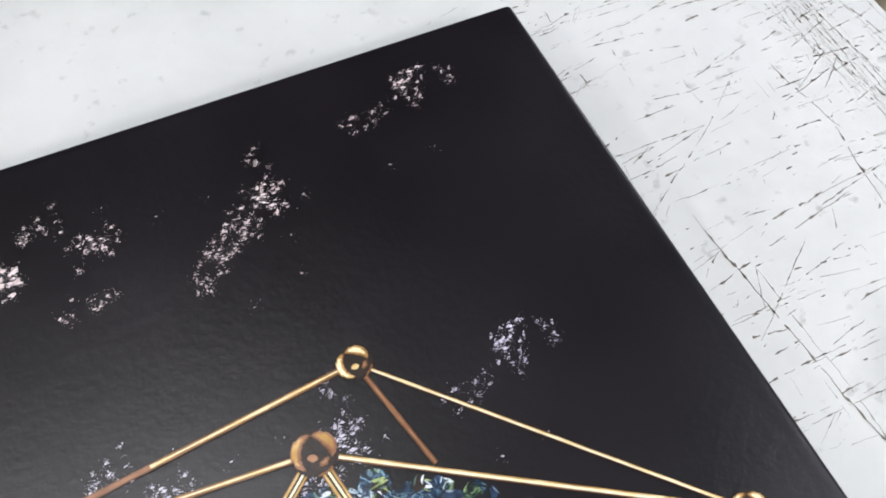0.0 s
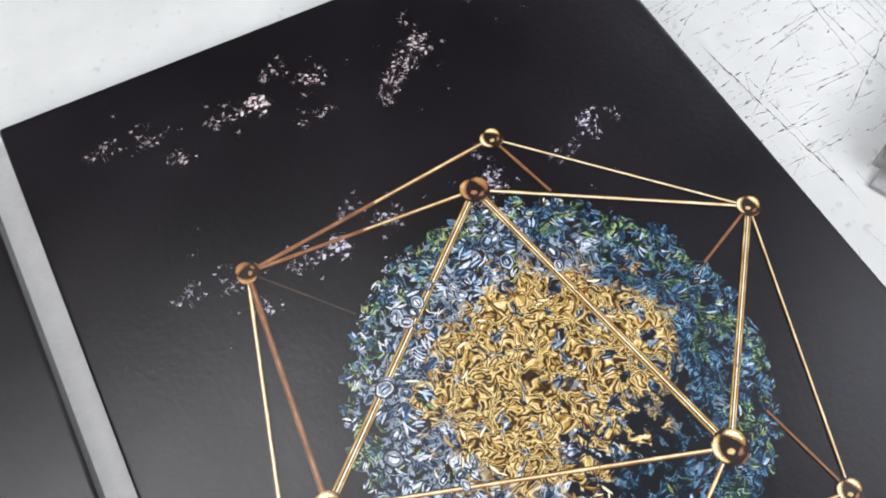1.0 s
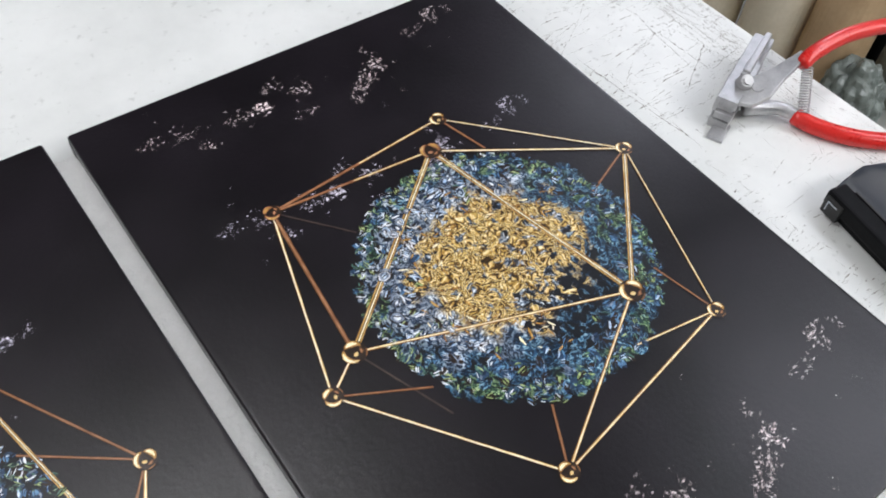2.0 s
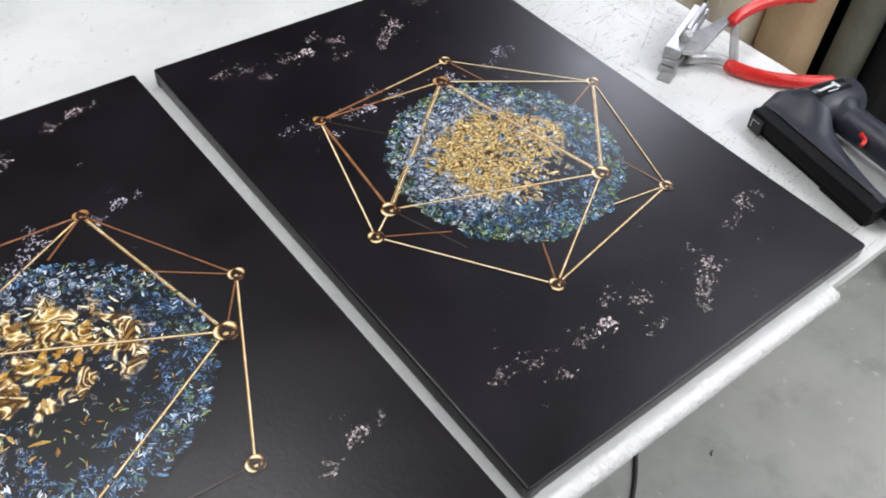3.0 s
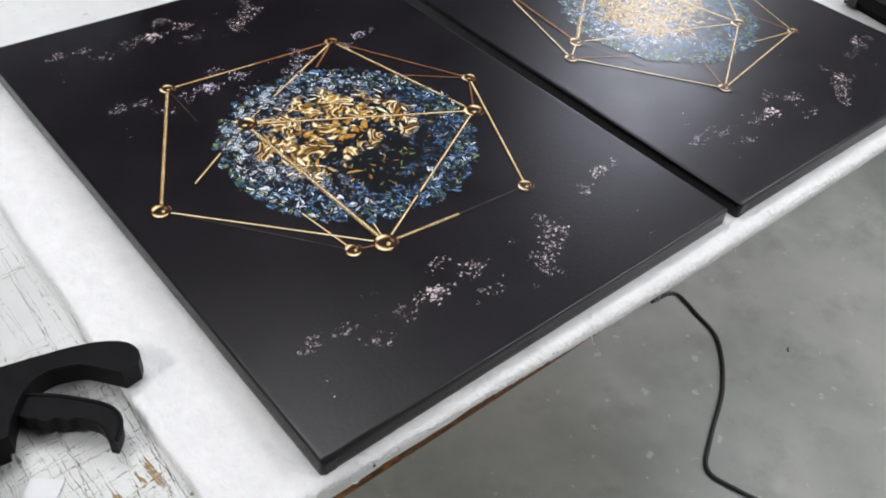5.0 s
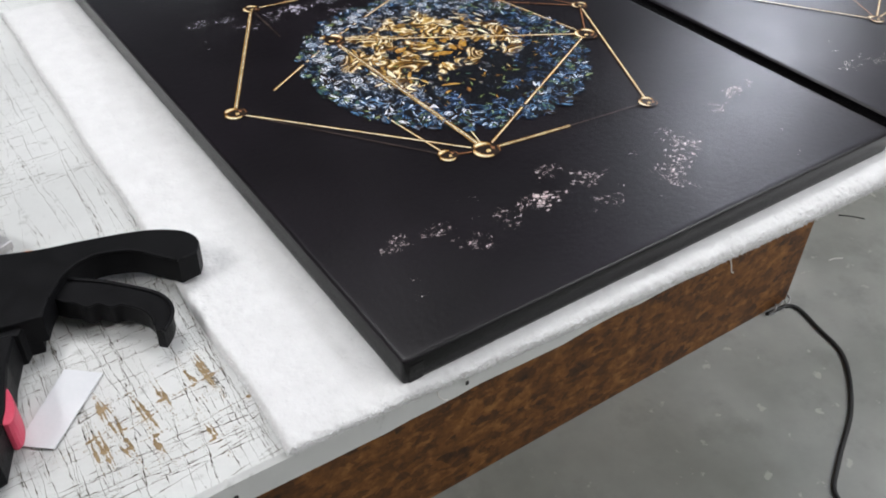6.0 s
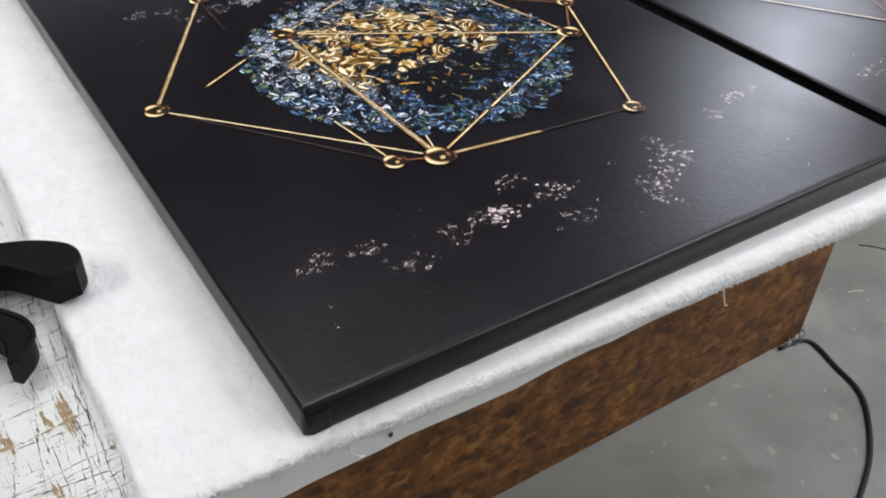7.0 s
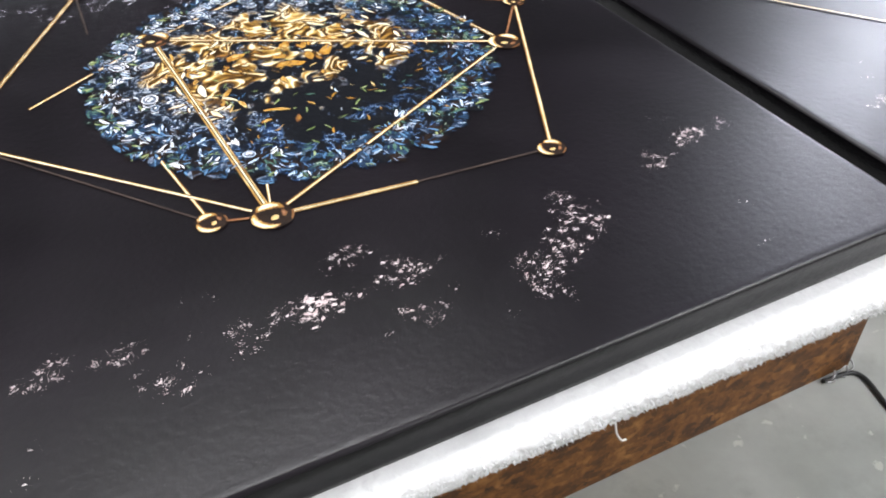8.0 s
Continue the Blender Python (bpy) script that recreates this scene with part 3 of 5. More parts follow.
def table():
    t = thing("work_table", pose(0, 0, 0), "long white painted work table with knife scratches", "table")
    bm = bmesh.new()
    # the top, its front edge a little uneven from hand-laid paint
    nx = 120
    rows = []
    for k in range(nx + 1):
        x = WEST + (EAST - WEST) * k / nx
        e = 0.0012 * noise.noise((x * 9, 0, 0)) + 0.001 * noise.noise((x * 31, 2, 0))
        under = TOP - 0.029 + 0.0045 * noise.noise((x * 6, 5, 0)) + 0.0035 * noise.noise((x * 19, 7, 0))
        rows.append([bm.verts.new(p) for p in ((x, NORTH, under), (x, NORTH, TOP), (x, SOUTH + 0.003 + e, TOP), (x, SOUTH + e, TOP - 0.003), (x, SOUTH + e + 0.002, under + 0.003), (x, SOUTH + e + 0.005, under))])
    for a, b in zip(rows, rows[1:]):
        for i in range(6):
            bm.faces.new((a[i], b[i], b[(i + 1) % 6], a[(i + 1) % 6]))
    bm.faces.new(rows[0])
    bm.faces.new(rows[-1][::-1])
    bmesh.ops.recalc_face_normals(bm, faces=bm.faces)
    part("table_top", bm, PAINT, t, "scratched white painted board")
    marks = new("scratching", knife_cut_sheet((
        (0.50, EAST, 0.40, 1.3, 800, (6, 0, 10, -4, 14, 178), 6, 0.055, 0.00023, 0.2),
        (0.50, EAST, 0.40, 1.2, 120, (2, 8, 12, 176), 4, 0.12, 0.00026, 0.1),
        (0.50, EAST, 0.38, 1.2, 40, (31, 36, 13, 88, 92), 6, 0.17, 0.00032, 0.05),
        (0.50, EAST, 0.0, 0.42, 130, (6, 0, 10, 14, 178), 7, 0.04, 0.00020, 0.2),
        (0.50, 0.56, 0.0, 0.30, 150, (4, 0, 8, 90), 7, 0.03, 0.00020, 0.2),
        (0.50, EAST, 0.0, 1.2, 190, (90, 86, 45, 60), 8, 0.03, 0.00018, 0.15),
        (0.68, EAST, 0.2, 1.3, 130, (90, 88, 100), 4, 0.3, 0.00016, 0.08),
        (-1.0, -0.59, 0.0, 0.75, 300, (90, 86, 95, 0, 4, 9), 5, 0.06, 0.00016, 0.12),
        (-1.0, -0.59, 0.0, 0.75, 290, (90, 88, 92, 0, 8, 91), 2, 0.42, 0.00012, 0.03),
        (-0.85, -0.59, 0.0, 0.25, 280, (90, 86, 94, 2, 8), 5, 0.05, 0.00017, 0.14),
        (-0.85, -0.59, 0.0, 0.25, 130, (88, 92, 84, 177, 8), 2, 0.26, 0.00014, 0.03),
        (-0.6, 0.5, 0.72, 1.2, 46, (0, 90, 60, 120), 12, 0.05, 0.0002, 0.16),
    ), 5))
    marks.parent, marks.location = t, (0, 0, TOP + 0.00035)
    tagged(marks, "grey knife cuts in the paint", kind="stuff")
    rng = random.Random(8)
    for x, y, reach, count in ((-0.616, 0.078, 0.017, 3), (-0.627, 0.080, 0.006, 2), (-0.647, 0.076, 0.010, 1), (-0.659, 0.069, 0.013, 2), (-0.676, 0.048, 0.006, 2), (-0.659, 0.042, 0.006, 2),
                               (-0.691, 0.055, 0.014, 2), (-0.679, 0.086, 0.012, 2), (-0.602, 0.047, 0.006, 1), (-0.674, 0.068, 0.008, 1), (-0.633, 0.034, 0.007, 1)):
        lines = [(rng.gauss(0, 0.0022), rng.gauss(0, 0.003), reach * rng.uniform(0.7, 1.1), rng.gauss(94, 6), 0.0011 * rng.uniform(0.7, 1.3)) for k in range(count + 1)]
        lines.append((0.0, rng.gauss(0, 0.004), 0.35 * reach, rng.gauss(8, 6), 0.0011))
        part("worn_patch", worn_patch(lines, rng), BARE, t, "bare tan wood showing through", at=pose(x, y, TOP + 0.0006))
    for x in (-0.475, -0.635):
        part("nail_hole", box(0.0026, 0.0012, 0.0034, 0.0005, 1), RUBBER, t, "small dark nail hole", at=pose(x, SOUTH - 0.0006, TOP - 0.016))
    # closed base of strand board, set well back under the top
    for name, sx, sy, cx, cy in (("base_panel", 2.0, 0.022, -0.33, 0.394), ("base_panel", 2.0, 0.022, -0.33, 1.45), ("side_panel", 0.022, 1.033, 0.657, 0.9225), ("side_panel", 0.022, 1.033, -1.317, 0.9225)):
        part(name, box(sx, sy, TOP - 0.036, 0.0015, 1), BOARD, t, "brown strand board panel", at=pose(cx, cy, 0))


table()

# ---- the towel ----


def towel():
    t = thing("towel", pose(0, 0, TOP), "white terry towel spread under the canvases", "towel")
    x0, x1, y1, thick = -0.602, 0.437, 0.697, 0.0062
    nx, ny, nr = 640, 90, 16

    def hang(x):
        q = min(1.0, max(0.0, (x - x0) / 0.55))
        return 1 - (1 - q) ** 1.6

    def front_of(x):
        return -0.0048 - 0.0145 * hang(x)

    def lip(x, s):
        """The front edge rolls over the table's edge: s from 0 on top to 1 underneath."""
        f, h = front_of(x), hang(x)
        deep = 0.0058 + 0.0105 * h
        turn = s * math.pi * 0.93
        reach = 0.009 + 0.004 * h
        y = f + reach * (1 - math.sin(min(turn, math.pi / 2))) + (0.0045 * (1 - math.sin(turn)) if turn > math.pi / 2 else 0.0)
        z = thick - deep * (1 - math.cos(turn)) / 2
        return y, max(z, 0.0004) if y > SOUTH else z

    bm = bmesh.new()
    grid = []
    for i in range(nx + 1):
        x = x0 + (x1 - x0) * i / nx
        column = []
        start = lip(x, 0)[0]
        for j in range(ny + 1):
            v = j / ny
            y = y1 + (start - y1) * v ** 0.8
            z = thick + 0.0012 * noise.noise((x * 24, y * 24, 1)) + 0.0008 * noise.noise((x * 90, y * 90, 2))
            if -0.525 < x < 0.5 and y > 0.0:
                z = min(z, thick - 0.0003)
            column.append(Vector((x, y, z)))
        for j in range(1, nr + 1):
            y, z = lip(x, j / nr)
            puff = 0.0006 * noise.noise((x * 110, y * 160, z * 160)) + 0.0010 * noise.noise((x * 340, y * 330, z * 330)) + 0.0005 * noise.noise((x * 700, y * 600, z * 600))
            column.append(Vector((x, y - puff, z + puff * (1 - j / nr))))
        for p in column:
            edge = min(p.x - x0, x1 - p.x, y1 - p.y)
            if edge < 0.004 and p.z > 0.0:
                p.z *= math.sqrt(max(0.0, 1 - (1 - max(0.0, edge) / 0.004) ** 2)) * 0.93 + 0.07
            p.x += 0.0025 * noise.noise((p.y * 12, i / nx * 3, 0))
        grid.append([bm.verts.new(p) for p in column])
    for a, b in zip(grid, grid[1:]):
        for j in range(ny + nr):
            bm.faces.new((a[j], b[j], b[j + 1], a[j + 1]))
    bmesh.ops.recalc_face_normals(bm, faces=bm.faces)
    part("cloth", bm, CLOTH, t, smooth=True)
    rng = random.Random(3)
    verts, faces = [], []

    def tuft(x, y, z, nx_, ny_, nz_, h, w=0.0005):
        a = rng.uniform(0, math.pi)
        lean = Vector((rng.gauss(0, 0.5) + nx_, rng.gauss(0, 0.5) + ny_, nz_)).normalized() * h
        side = Vector((math.cos(a), math.sin(a), 0)) * w
        p = Vector((x, y, z))
        q = p + lean * 0.6
        tip = p + lean + Vector((rng.gauss(0, 0.3) * h, rng.gauss(0, 0.3) * h, -0.2 * h))
        base = len(verts)
        verts.extend([p - side, p + side, q + side, q - side, tip])
        faces.extend([(base, base + 1, base + 2, base + 3), (base + 3, base + 2, base + 4)])

    for _ in range(500):
        tuft(x0 + 0.001 + abs(rng.gauss(0, 0.0015)), rng.uniform(-0.002, 0.69), rng.uniform(0.001, thick - 0.001), -1, 0, 0.6, rng.uniform(0.0006, 0.0012))
    for _ in range(900):
        tuft(rng.uniform(-0.018, -0.002), rng.uniform(0.0, 0.69), thick - 0.0009, 0, 0, 1, rng.uniform(0.0006, 0.0012))
    for _ in range(9000):
        x, k = rng.uniform(x0, x1), 1 - 0.75 * rng.random() ** 1.5
        y, z = lip(x, k)
        # loops lie in little clumps, with thinner places between
        if noise.noise((x * 420, y * 300, z * 300)) < -0.45:
            continue
        turn = k * math.pi * 0.93
        tuft(x, y, z - 0.0002, 0, -1.2 * math.sin(turn), max(math.cos(turn), -0.35), rng.uniform(0.0009, 0.0019), 0.0005)
    me = bpy.data.meshes.new("terry_nap")
    me.from_pydata(verts, [], faces)
    me.materials.append(TOWEL)
    ob = new("terry_nap", me)
    ob.parent = t
    tagged(ob, "short looped white pile", kind="stuff")
    for x, drop in ((-0.236, 0.016), (-0.50, 0.013), (-0.02, 0.010)):
        y, z = lip(x, 0.8)
        line = smooth_line([(x, y + 0.002, z), (x - 0.001, y - 0.002, z - 0.4 * drop), (x + 0.004, y - 0.001, z - drop), (x + 0.008, y, z - drop - 0.003)], 5)
        part("loose_thread", tube(line, 0.00055, 5), TWINE, t)


towel()

# ---- the printed canvases ----
THICK = 0.02


def canvas_body(w, l):
    """Cloth drawn over a stretcher: rounded edges, a low ridge over the bars, rounded corners."""
    arc = [(0.0026 - 0.0026 * math.cos(a), THICK - 0.00245 + 0.0026 * math.sin(a)) for a in (math.pi / 2 * k / 6 for k in range(7))]
    profile = [(0.0004, 0.0), (0.0, 0.003), (0.0, 0.008), (0.0, THICK - 0.0075), *arc, (0.0055, THICK + 0.00012), (0.010, THICK + 0.00004), (0.014, THICK + 0.00001), (0.02, THICK)]
    bm = bmesh.new()
    rings = []
    for d, z in profile:
        r = max(0.0036 - d, 0.0003)
        ring = []
        for cx, cy, a0 in ((w - d - r, l - d - r, 0), (d + r, l - d - r, 90), (d + r, d + r, 180), (w - d - r, d + r, 270)):
            for k in range(5):
                a = radians(a0 + 22.5 * k)
                ring.append(bm.verts.new((cx + r * math.cos(a), cy + r * math.sin(a), z)))
        rings.append(ring)
    n = len(rings[0])
    for i, (a, b) in enumerate(zip(rings, rings[1:])):
        for k in range(n):
            f = bm.faces.new((a[k], a[(k + 1) % n], b[(k + 1) % n], b[k]))
            f.smooth = True
            # sides and lower rim take the cloth with shade in its colour
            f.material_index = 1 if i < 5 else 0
    bm.faces.new(rings[-1])
    bm.faces.new(rings[0][::-1])
    return bm


def rod_mesh(a, b, width, style):
    """A printed rod: strips of shade, gold and bright highlight side by side."""
    a, b = Vector(a), Vector(b)
    length = (b - a).length
    bm = bmesh.new()
    looks = {
        "bright": ((-1, -0.6, 2), (-0.6, 0.15, 0), (0.15, 0.55, 1), (0.55, 1, 3)),
        "gold": ((-1, -0.6, 2), (-0.6, -0.2, 1), (-0.2, 0.3, 0), (0.3, 0.65, 1), (0.65, 1, 3)),
        "double": ((-1, -0.82, 2), (-0.82, -0.42, 1), (-0.42, -0.1, 3), (-0.1, 0.3, 0), (0.3, 0.52, 3), (0.52, 0.84, 1), (0.84, 1, 2)),
        "copper": ((-1, -0.3, 2), (-0.3, 0.4, 4), (0.4, 1, 2)),
        "fade": ((-1, -0.5, 2), (-0.5, -0.1, 1), (-0.1, 0.3, 0), (0.3, 0.65, 1), (0.65, 1, 2)),
        "faint": ((-1, 1, 5),),
    }[style]
    n = max(4, int(length / 0.012))
    cuts = [looks[0][0]] + [hi for lo, hi, slot in looks]
    old = None
    for k in range(n + 1):
        now = [bm.verts.new((length * k / n, 1.08 * width * c, 0)) for c in cuts]
        for i, (lo, hi, slot) in enumerate(looks if old else ()):
            dull = style == "fade" and k < 0.55 * n
            bm.faces.new((old[i], now[i], now[i + 1], old[i + 1])).material_index = {0: 4, 1: 4}.get(slot, slot) if dull else slot
        old = now
    return bm, math.degrees(math.atan2(b.y - a.y, b.x - a.x))


ROD_INKS = [CREAM, GOLD, BROWN, SHADE, COPPER, FAINT]


def knob_mesh(r, copper):
    """A printed ball seen from in front: dark, with bright crescents and a glint, as one disc of inks."""
    bm = bmesh.new()
    r *= 1.05
    ink, hot = (4, 1) if copper else (1, 0)
    # inner and outer radius, from and to in degrees, ink
    looks = ((0.56, 1.0, 112, 252, 2), (0.62, 1.0, 120, 246, ink), (0.72, 0.93, 138, 228, hot),
             (0.46, 1.0, -6, 112, 2), (0.52, 1.0, 2, 106, ink), (0.62, 0.88, 20, 98, hot),
             (0.90, 1.0, 284, 336, 2), (0.42, 0.70, 300, 352, 2), (0.48, 0.60, 312, 342, 4))

    def tone(x, y):
        q, a = math.hypot(x, y), math.degrees(math.atan2(y, x)) % 360
        slot = 3
        for r0, r1, a0, a1, k in looks:
            t = ((a - a0) % 360) / (a1 - a0)
            if t < 1:
                half = (r1 - r0) / 2 * math.sin(math.pi * t) ** 0.6
                slot = k if abs(q - (r0 + r1) / 2) <= half else slot
        return ink if ((x + 0.05) / 0.22) ** 2 + ((y + 0.22) / 0.15) ** 2 < 1 else slot

    na, nr = 60, 18
    mid = bm.verts.new((0, 0, 0))
    old = None
    for i in range(1, nr + 1):
        q = i / nr
        now = [bm.verts.new((q * r * math.cos(2 * math.pi * k / na), q * r * math.sin(2 * math.pi * k / na), 0)) for k in range(na)]
        for k in range(na):
            a, c = 2 * math.pi * (k + 0.5) / na, q - 0.5 / nr
            f = bm.faces.new((old[k], now[k], now[(k + 1) % na], old[(k + 1) % na]) if old else (mid, now[k], now[(k + 1) % na]))
            f.material_index = tone(c * math.cos(a), c * math.sin(a))
        old = now
    return bm


# clusters of printed dust from the canvas's front left corner: x, y, half length, half width, turn, flakes
DUST = (
    (0.058, 0.101, 0.018, 0.009, 18, 30), (0.092, 0.094, 0.016, 0.006, -14, 22), (0.105, 0.065, 0.014, 0.009, 40, 22),
    (0.181, 0.087, 0.014, 0.005, 24, 70), (0.151, 0.084, 0.018, 0.007, 20, 36), (0.203, 0.110, 0.016, 0.005, 14, 26),
    (0.230, 0.089, 0.014, 0.007, 20, 46), (0.219, 0.056, 0.016, 0.008, -30, 22), (0.331, 0.107, 0.006, 0.009, 10, 16),
    (0.330, 0.083, 0.016, 0.009, -25, 52), (0.310, 0.071, 0.016, 0.005, 38, 50), (0.292, 0.060, 0.011, 0.006, 50, 44),
    (0.281, 0.044, 0.008, 0.007, 60, 20), (0.438, 0.124, 0.015, 0.007, 44, 52), (0.462, 0.124, 0.006, 0.006, 0, 12), (0.401, 0.109, 0.015, 0.004, 10, 26),
)


def dust_mesh(dx, dy, squeeze, dip, seed, width, length):
    """Printed flakes: a few broad ones in each cluster, smaller ones about them and specks further out."""
    rng = random.Random(seed)
    verts, faces = [], []
    extra = [(rng.uniform(0.03, 0.46), rng.uniform(0.03, 0.15), 0.02, 0.02, 0, 4) for _ in range(8)]

    def flake_at(px, py, r, flat):
        if not (0.006 < px < width - 0.006 and 0.006 < py < length - 0.006):
            return
        k, spin = (rng.randint(8, 11) if r > 0.0009 else rng.randint(5, 7)), rng.gauss(0.25, 0.45)
        base = len(verts)
        z = 0.0001 * rng.random()
        for i in range(k):
            t = 2 * math.pi * i / k
            q = r * rng.uniform(0.55, 1.35)
            e, f = q * math.cos(t), q * flat * math.sin(t)
            verts.append((px + e * math.cos(spin) - f * math.sin(spin), py + e * math.sin(spin) + f * math.cos(spin), z))
        faces.append(tuple(range(base, base + k)))

    for x, y, a, b, turn, count in [*DUST, *extra]:
        c, s = math.cos(radians(turn)), math.sin(radians(turn))
        heavy = min(1.0, max(0.0, (count - 40) / 30))
        clumps = [(rng.gauss(0, 0.5) * a, rng.gauss(0, 0.7) * max(b, 0.0075)) for _ in range(max(1, int(count / 2.0)))]
        for u0, v0 in clumps:
            rows = [(0.0, rng.uniform(0.0005, 0.0010 + 0.0015 * heavy))]
            rows += [(rng.uniform(0.0005, 0.0024), rng.uniform(0.00025, 0.00058)) for _ in range(rng.randint(4, 8) if count > 5 else 0)]
            rows += [(rng.uniform(0.002, 0.0062), rng.uniform(0.00013, 0.00028)) for _ in range(rng.randint(4, 9))]
            for off, r in rows:
                w = rng.uniform(0, 2 * math.pi)
                u, v = u0 + off * math.cos(w), v0 + 0.8 * off * math.sin(w)
                flake_at(dx + (x + c * u - s * v) * squeeze, dy + y + s * u + c * v - (dip if x > 0.36 else 0.0), r, rng.uniform(0.28, 0.62))
    me = bpy.data.meshes.new("printed_dust")
    me.from_pydata(verts, [], faces)
    return me


def globe_mesh(r, seed):
    """A disc with a beaded, uneven rim."""
    rng = random.Random(seed)
    bm = bmesh.new()
    n = 420
    beads = [(2 * math.pi * (k + rng.uniform(-0.3, 0.3)) / 62, rng.uniform(0.003, 0.0075), rng.uniform(-0.005, 0.0025)) for k in range(62)]
    ring = []
    for k in range(n):
        a = 2 * math.pi * k / n
        best = r - 0.006
        for ba, br, off in beads:
            gap = abs((a - ba + math.pi) % (2 * math.pi) - math.pi) * r
            if gap < br:
                best = max(best, r - 0.003 + off + math.sqrt(br * br - gap * gap) * 0.8)
        ring.append(bm.verts.new((best * math.cos(a), best * math.sin(a), 0)))
    mid = bm.verts.new((0, 0, 0))
    for k in range(n):
        bm.faces.new((mid, ring[k], ring[(k + 1) % n]))
    return bm


def bean(rng, size, slim):
    """A curled drop: its outline round the origin."""
    bend, half = rng.uniform(-1.6, 1.6), size * slim
    left, right = [], []
    for k in range(7):
        t = k / 6 - 0.5
        a = bend * t
        x, y = size * 1.9 * t, size * 0.55 * bend * (t * t - 0.08)
        w = half * (math.sin(math.pi * (k + 0.35) / 6.7) ** 0.7) * rng.uniform(0.75, 1.2)
        left.append((x - w * math.sin(a), y + w * math.cos(a)))
        right.append((x + w * math.sin(a), y - w * math.cos(a)))
    return left + right[::-1]


def flake(rng, size, slim):
    n = rng.randint(5, 8)
    return [(size * rng.uniform(0.7, 1.2) * math.cos(2 * math.pi * k / n), size * slim * rng.uniform(0.7, 1.2) * math.sin(2 * math.pi * k / n)) for k in range(n)]


class Chips:
    """Printed chips gathered into one mesh, each of a few layers of ink."""

    def __init__(self):
        self.verts, self.faces, self.slots = [], [], []

    def lay(self, outline, x, y, turn, z, slot, scale=1.0, dx=0.0, dy=0.0):
        c, s = math.cos(turn), math.sin(turn)
        base = len(self.verts)
        for u, v in outline:
            u, v = u * scale + dx, v * scale + dy
            self.verts.append((x + c * u - s * v, y + s * u + c * v, z))
        k = len(outline)
        if k == 14:
            for i in range(6):
                self.faces.append((base + i, base + 13 - i, base + 12 - i, base + i + 1))
                self.slots.append(slot)
        else:
            self.faces.append(tuple(range(base, base + k)))
            self.slots.append(slot)

    def gold(self, rng, x, y, turn, size, tone, slim=0.4):
        z = rng.uniform(0, 0.0004)
        shape = bean(rng, size, slim)
        body, hot = {"cream": (0, 0), "gold": (1, 8), "amber": (8, 1), "brown": (2, 8)}[tone]
        self.lay(shape, x, y, turn, z, 3, 1.22)
        self.lay(shape, x, y, turn, z + 0.00003, 2 if rng.random() < 0.6 else body, 1.0)
        self.lay(shape, x, y, turn, z + 0.00006, body, 0.8, 0, size * 0.05)
        self.lay(shape, x, y, turn, z + 0.00009, hot, 0.55, size * rng.uniform(-0.2, 0.2), size * 0.08)

    def glints(self, rng, x, y, size, tone, count=3):
        """Thin curled strokes of light on a chip, over a faint darker face."""
        inks = {"silver": (4, 4, 10, 9), "blue": (5, 10, 5, 6), "navy": (6, 5, 9), "green": (7, 7, 11), "olive": (11, 11, 7, 4)}[tone]
        z, turn = rng.uniform(0, 0.0004), rng.uniform(0, 6.28)
        self.lay(flake(rng, size, rng.uniform(0.5, 0.9)), x, y, turn, z, rng.choice((3, 6)), 0.9)
        for k in range(count):
            stroke = bean(rng, size * rng.uniform(0.35, 0.8), rng.uniform(0.12, 0.3))
            self.lay(stroke, x, y, turn + rng.gauss(0, 0.35), z + 0.00003 + 0.00001 * k, rng.choice(inks), 1.0, size * rng.uniform(-0.4, 0.4), size * (1.3 * (k + 0.5) / count - 0.65))

    def pebble(self, rng, x, y, size):
        """A broad clear chip: a dark edge, a silver ring, a grey body and a white patch."""
        z, turn = rng.uniform(0.0003, 0.0006), rng.uniform(0, 6.28)
        n, slim = 12, rng.uniform(0.6, 0.9)
        shape = [(size * rng.uniform(0.88, 1.1) * math.cos(2 * math.pi * k / n), size * slim * rng.uniform(0.88, 1.1) * math.sin(2 * math.pi * k / n)) for k in range(n)]
        self.lay(shape, x, y, turn, z, 3, 1.14)
        self.lay(shape, x, y, turn, z + 0.00002, rng.choice((4, 10, 9)), 0.95)
        self.lay(shape, x, y, turn, z + 0.00004, rng.choice((9, 9, 6)), 0.78, size * rng.uniform(-0.08, 0.08), size * rng.uniform(-0.08, 0.08))
        self.lay(shape, x, y, turn, z + 0.00006, rng.choice((4, 4, 10)), rng.uniform(0.3, 0.55), size * rng.uniform(-0.15, 0.15), size * rng.uniform(-0.15, 0.15))
        self.lay(bean(rng, size * 0.6, 0.16), x, y, turn, z + 0.00008, 3, 1.0, 0.0, size * rng.uniform(-0.3, 0.3))

    def mesh(self):
        me = bpy.data.meshes.new("chip_print")
        me.from_pydata(self.verts, [], self.faces)
        for ink in CHIP_INKS:
            me.materials.append(ink)
        me.polygons.foreach_set("material_index", self.slots)
        return me


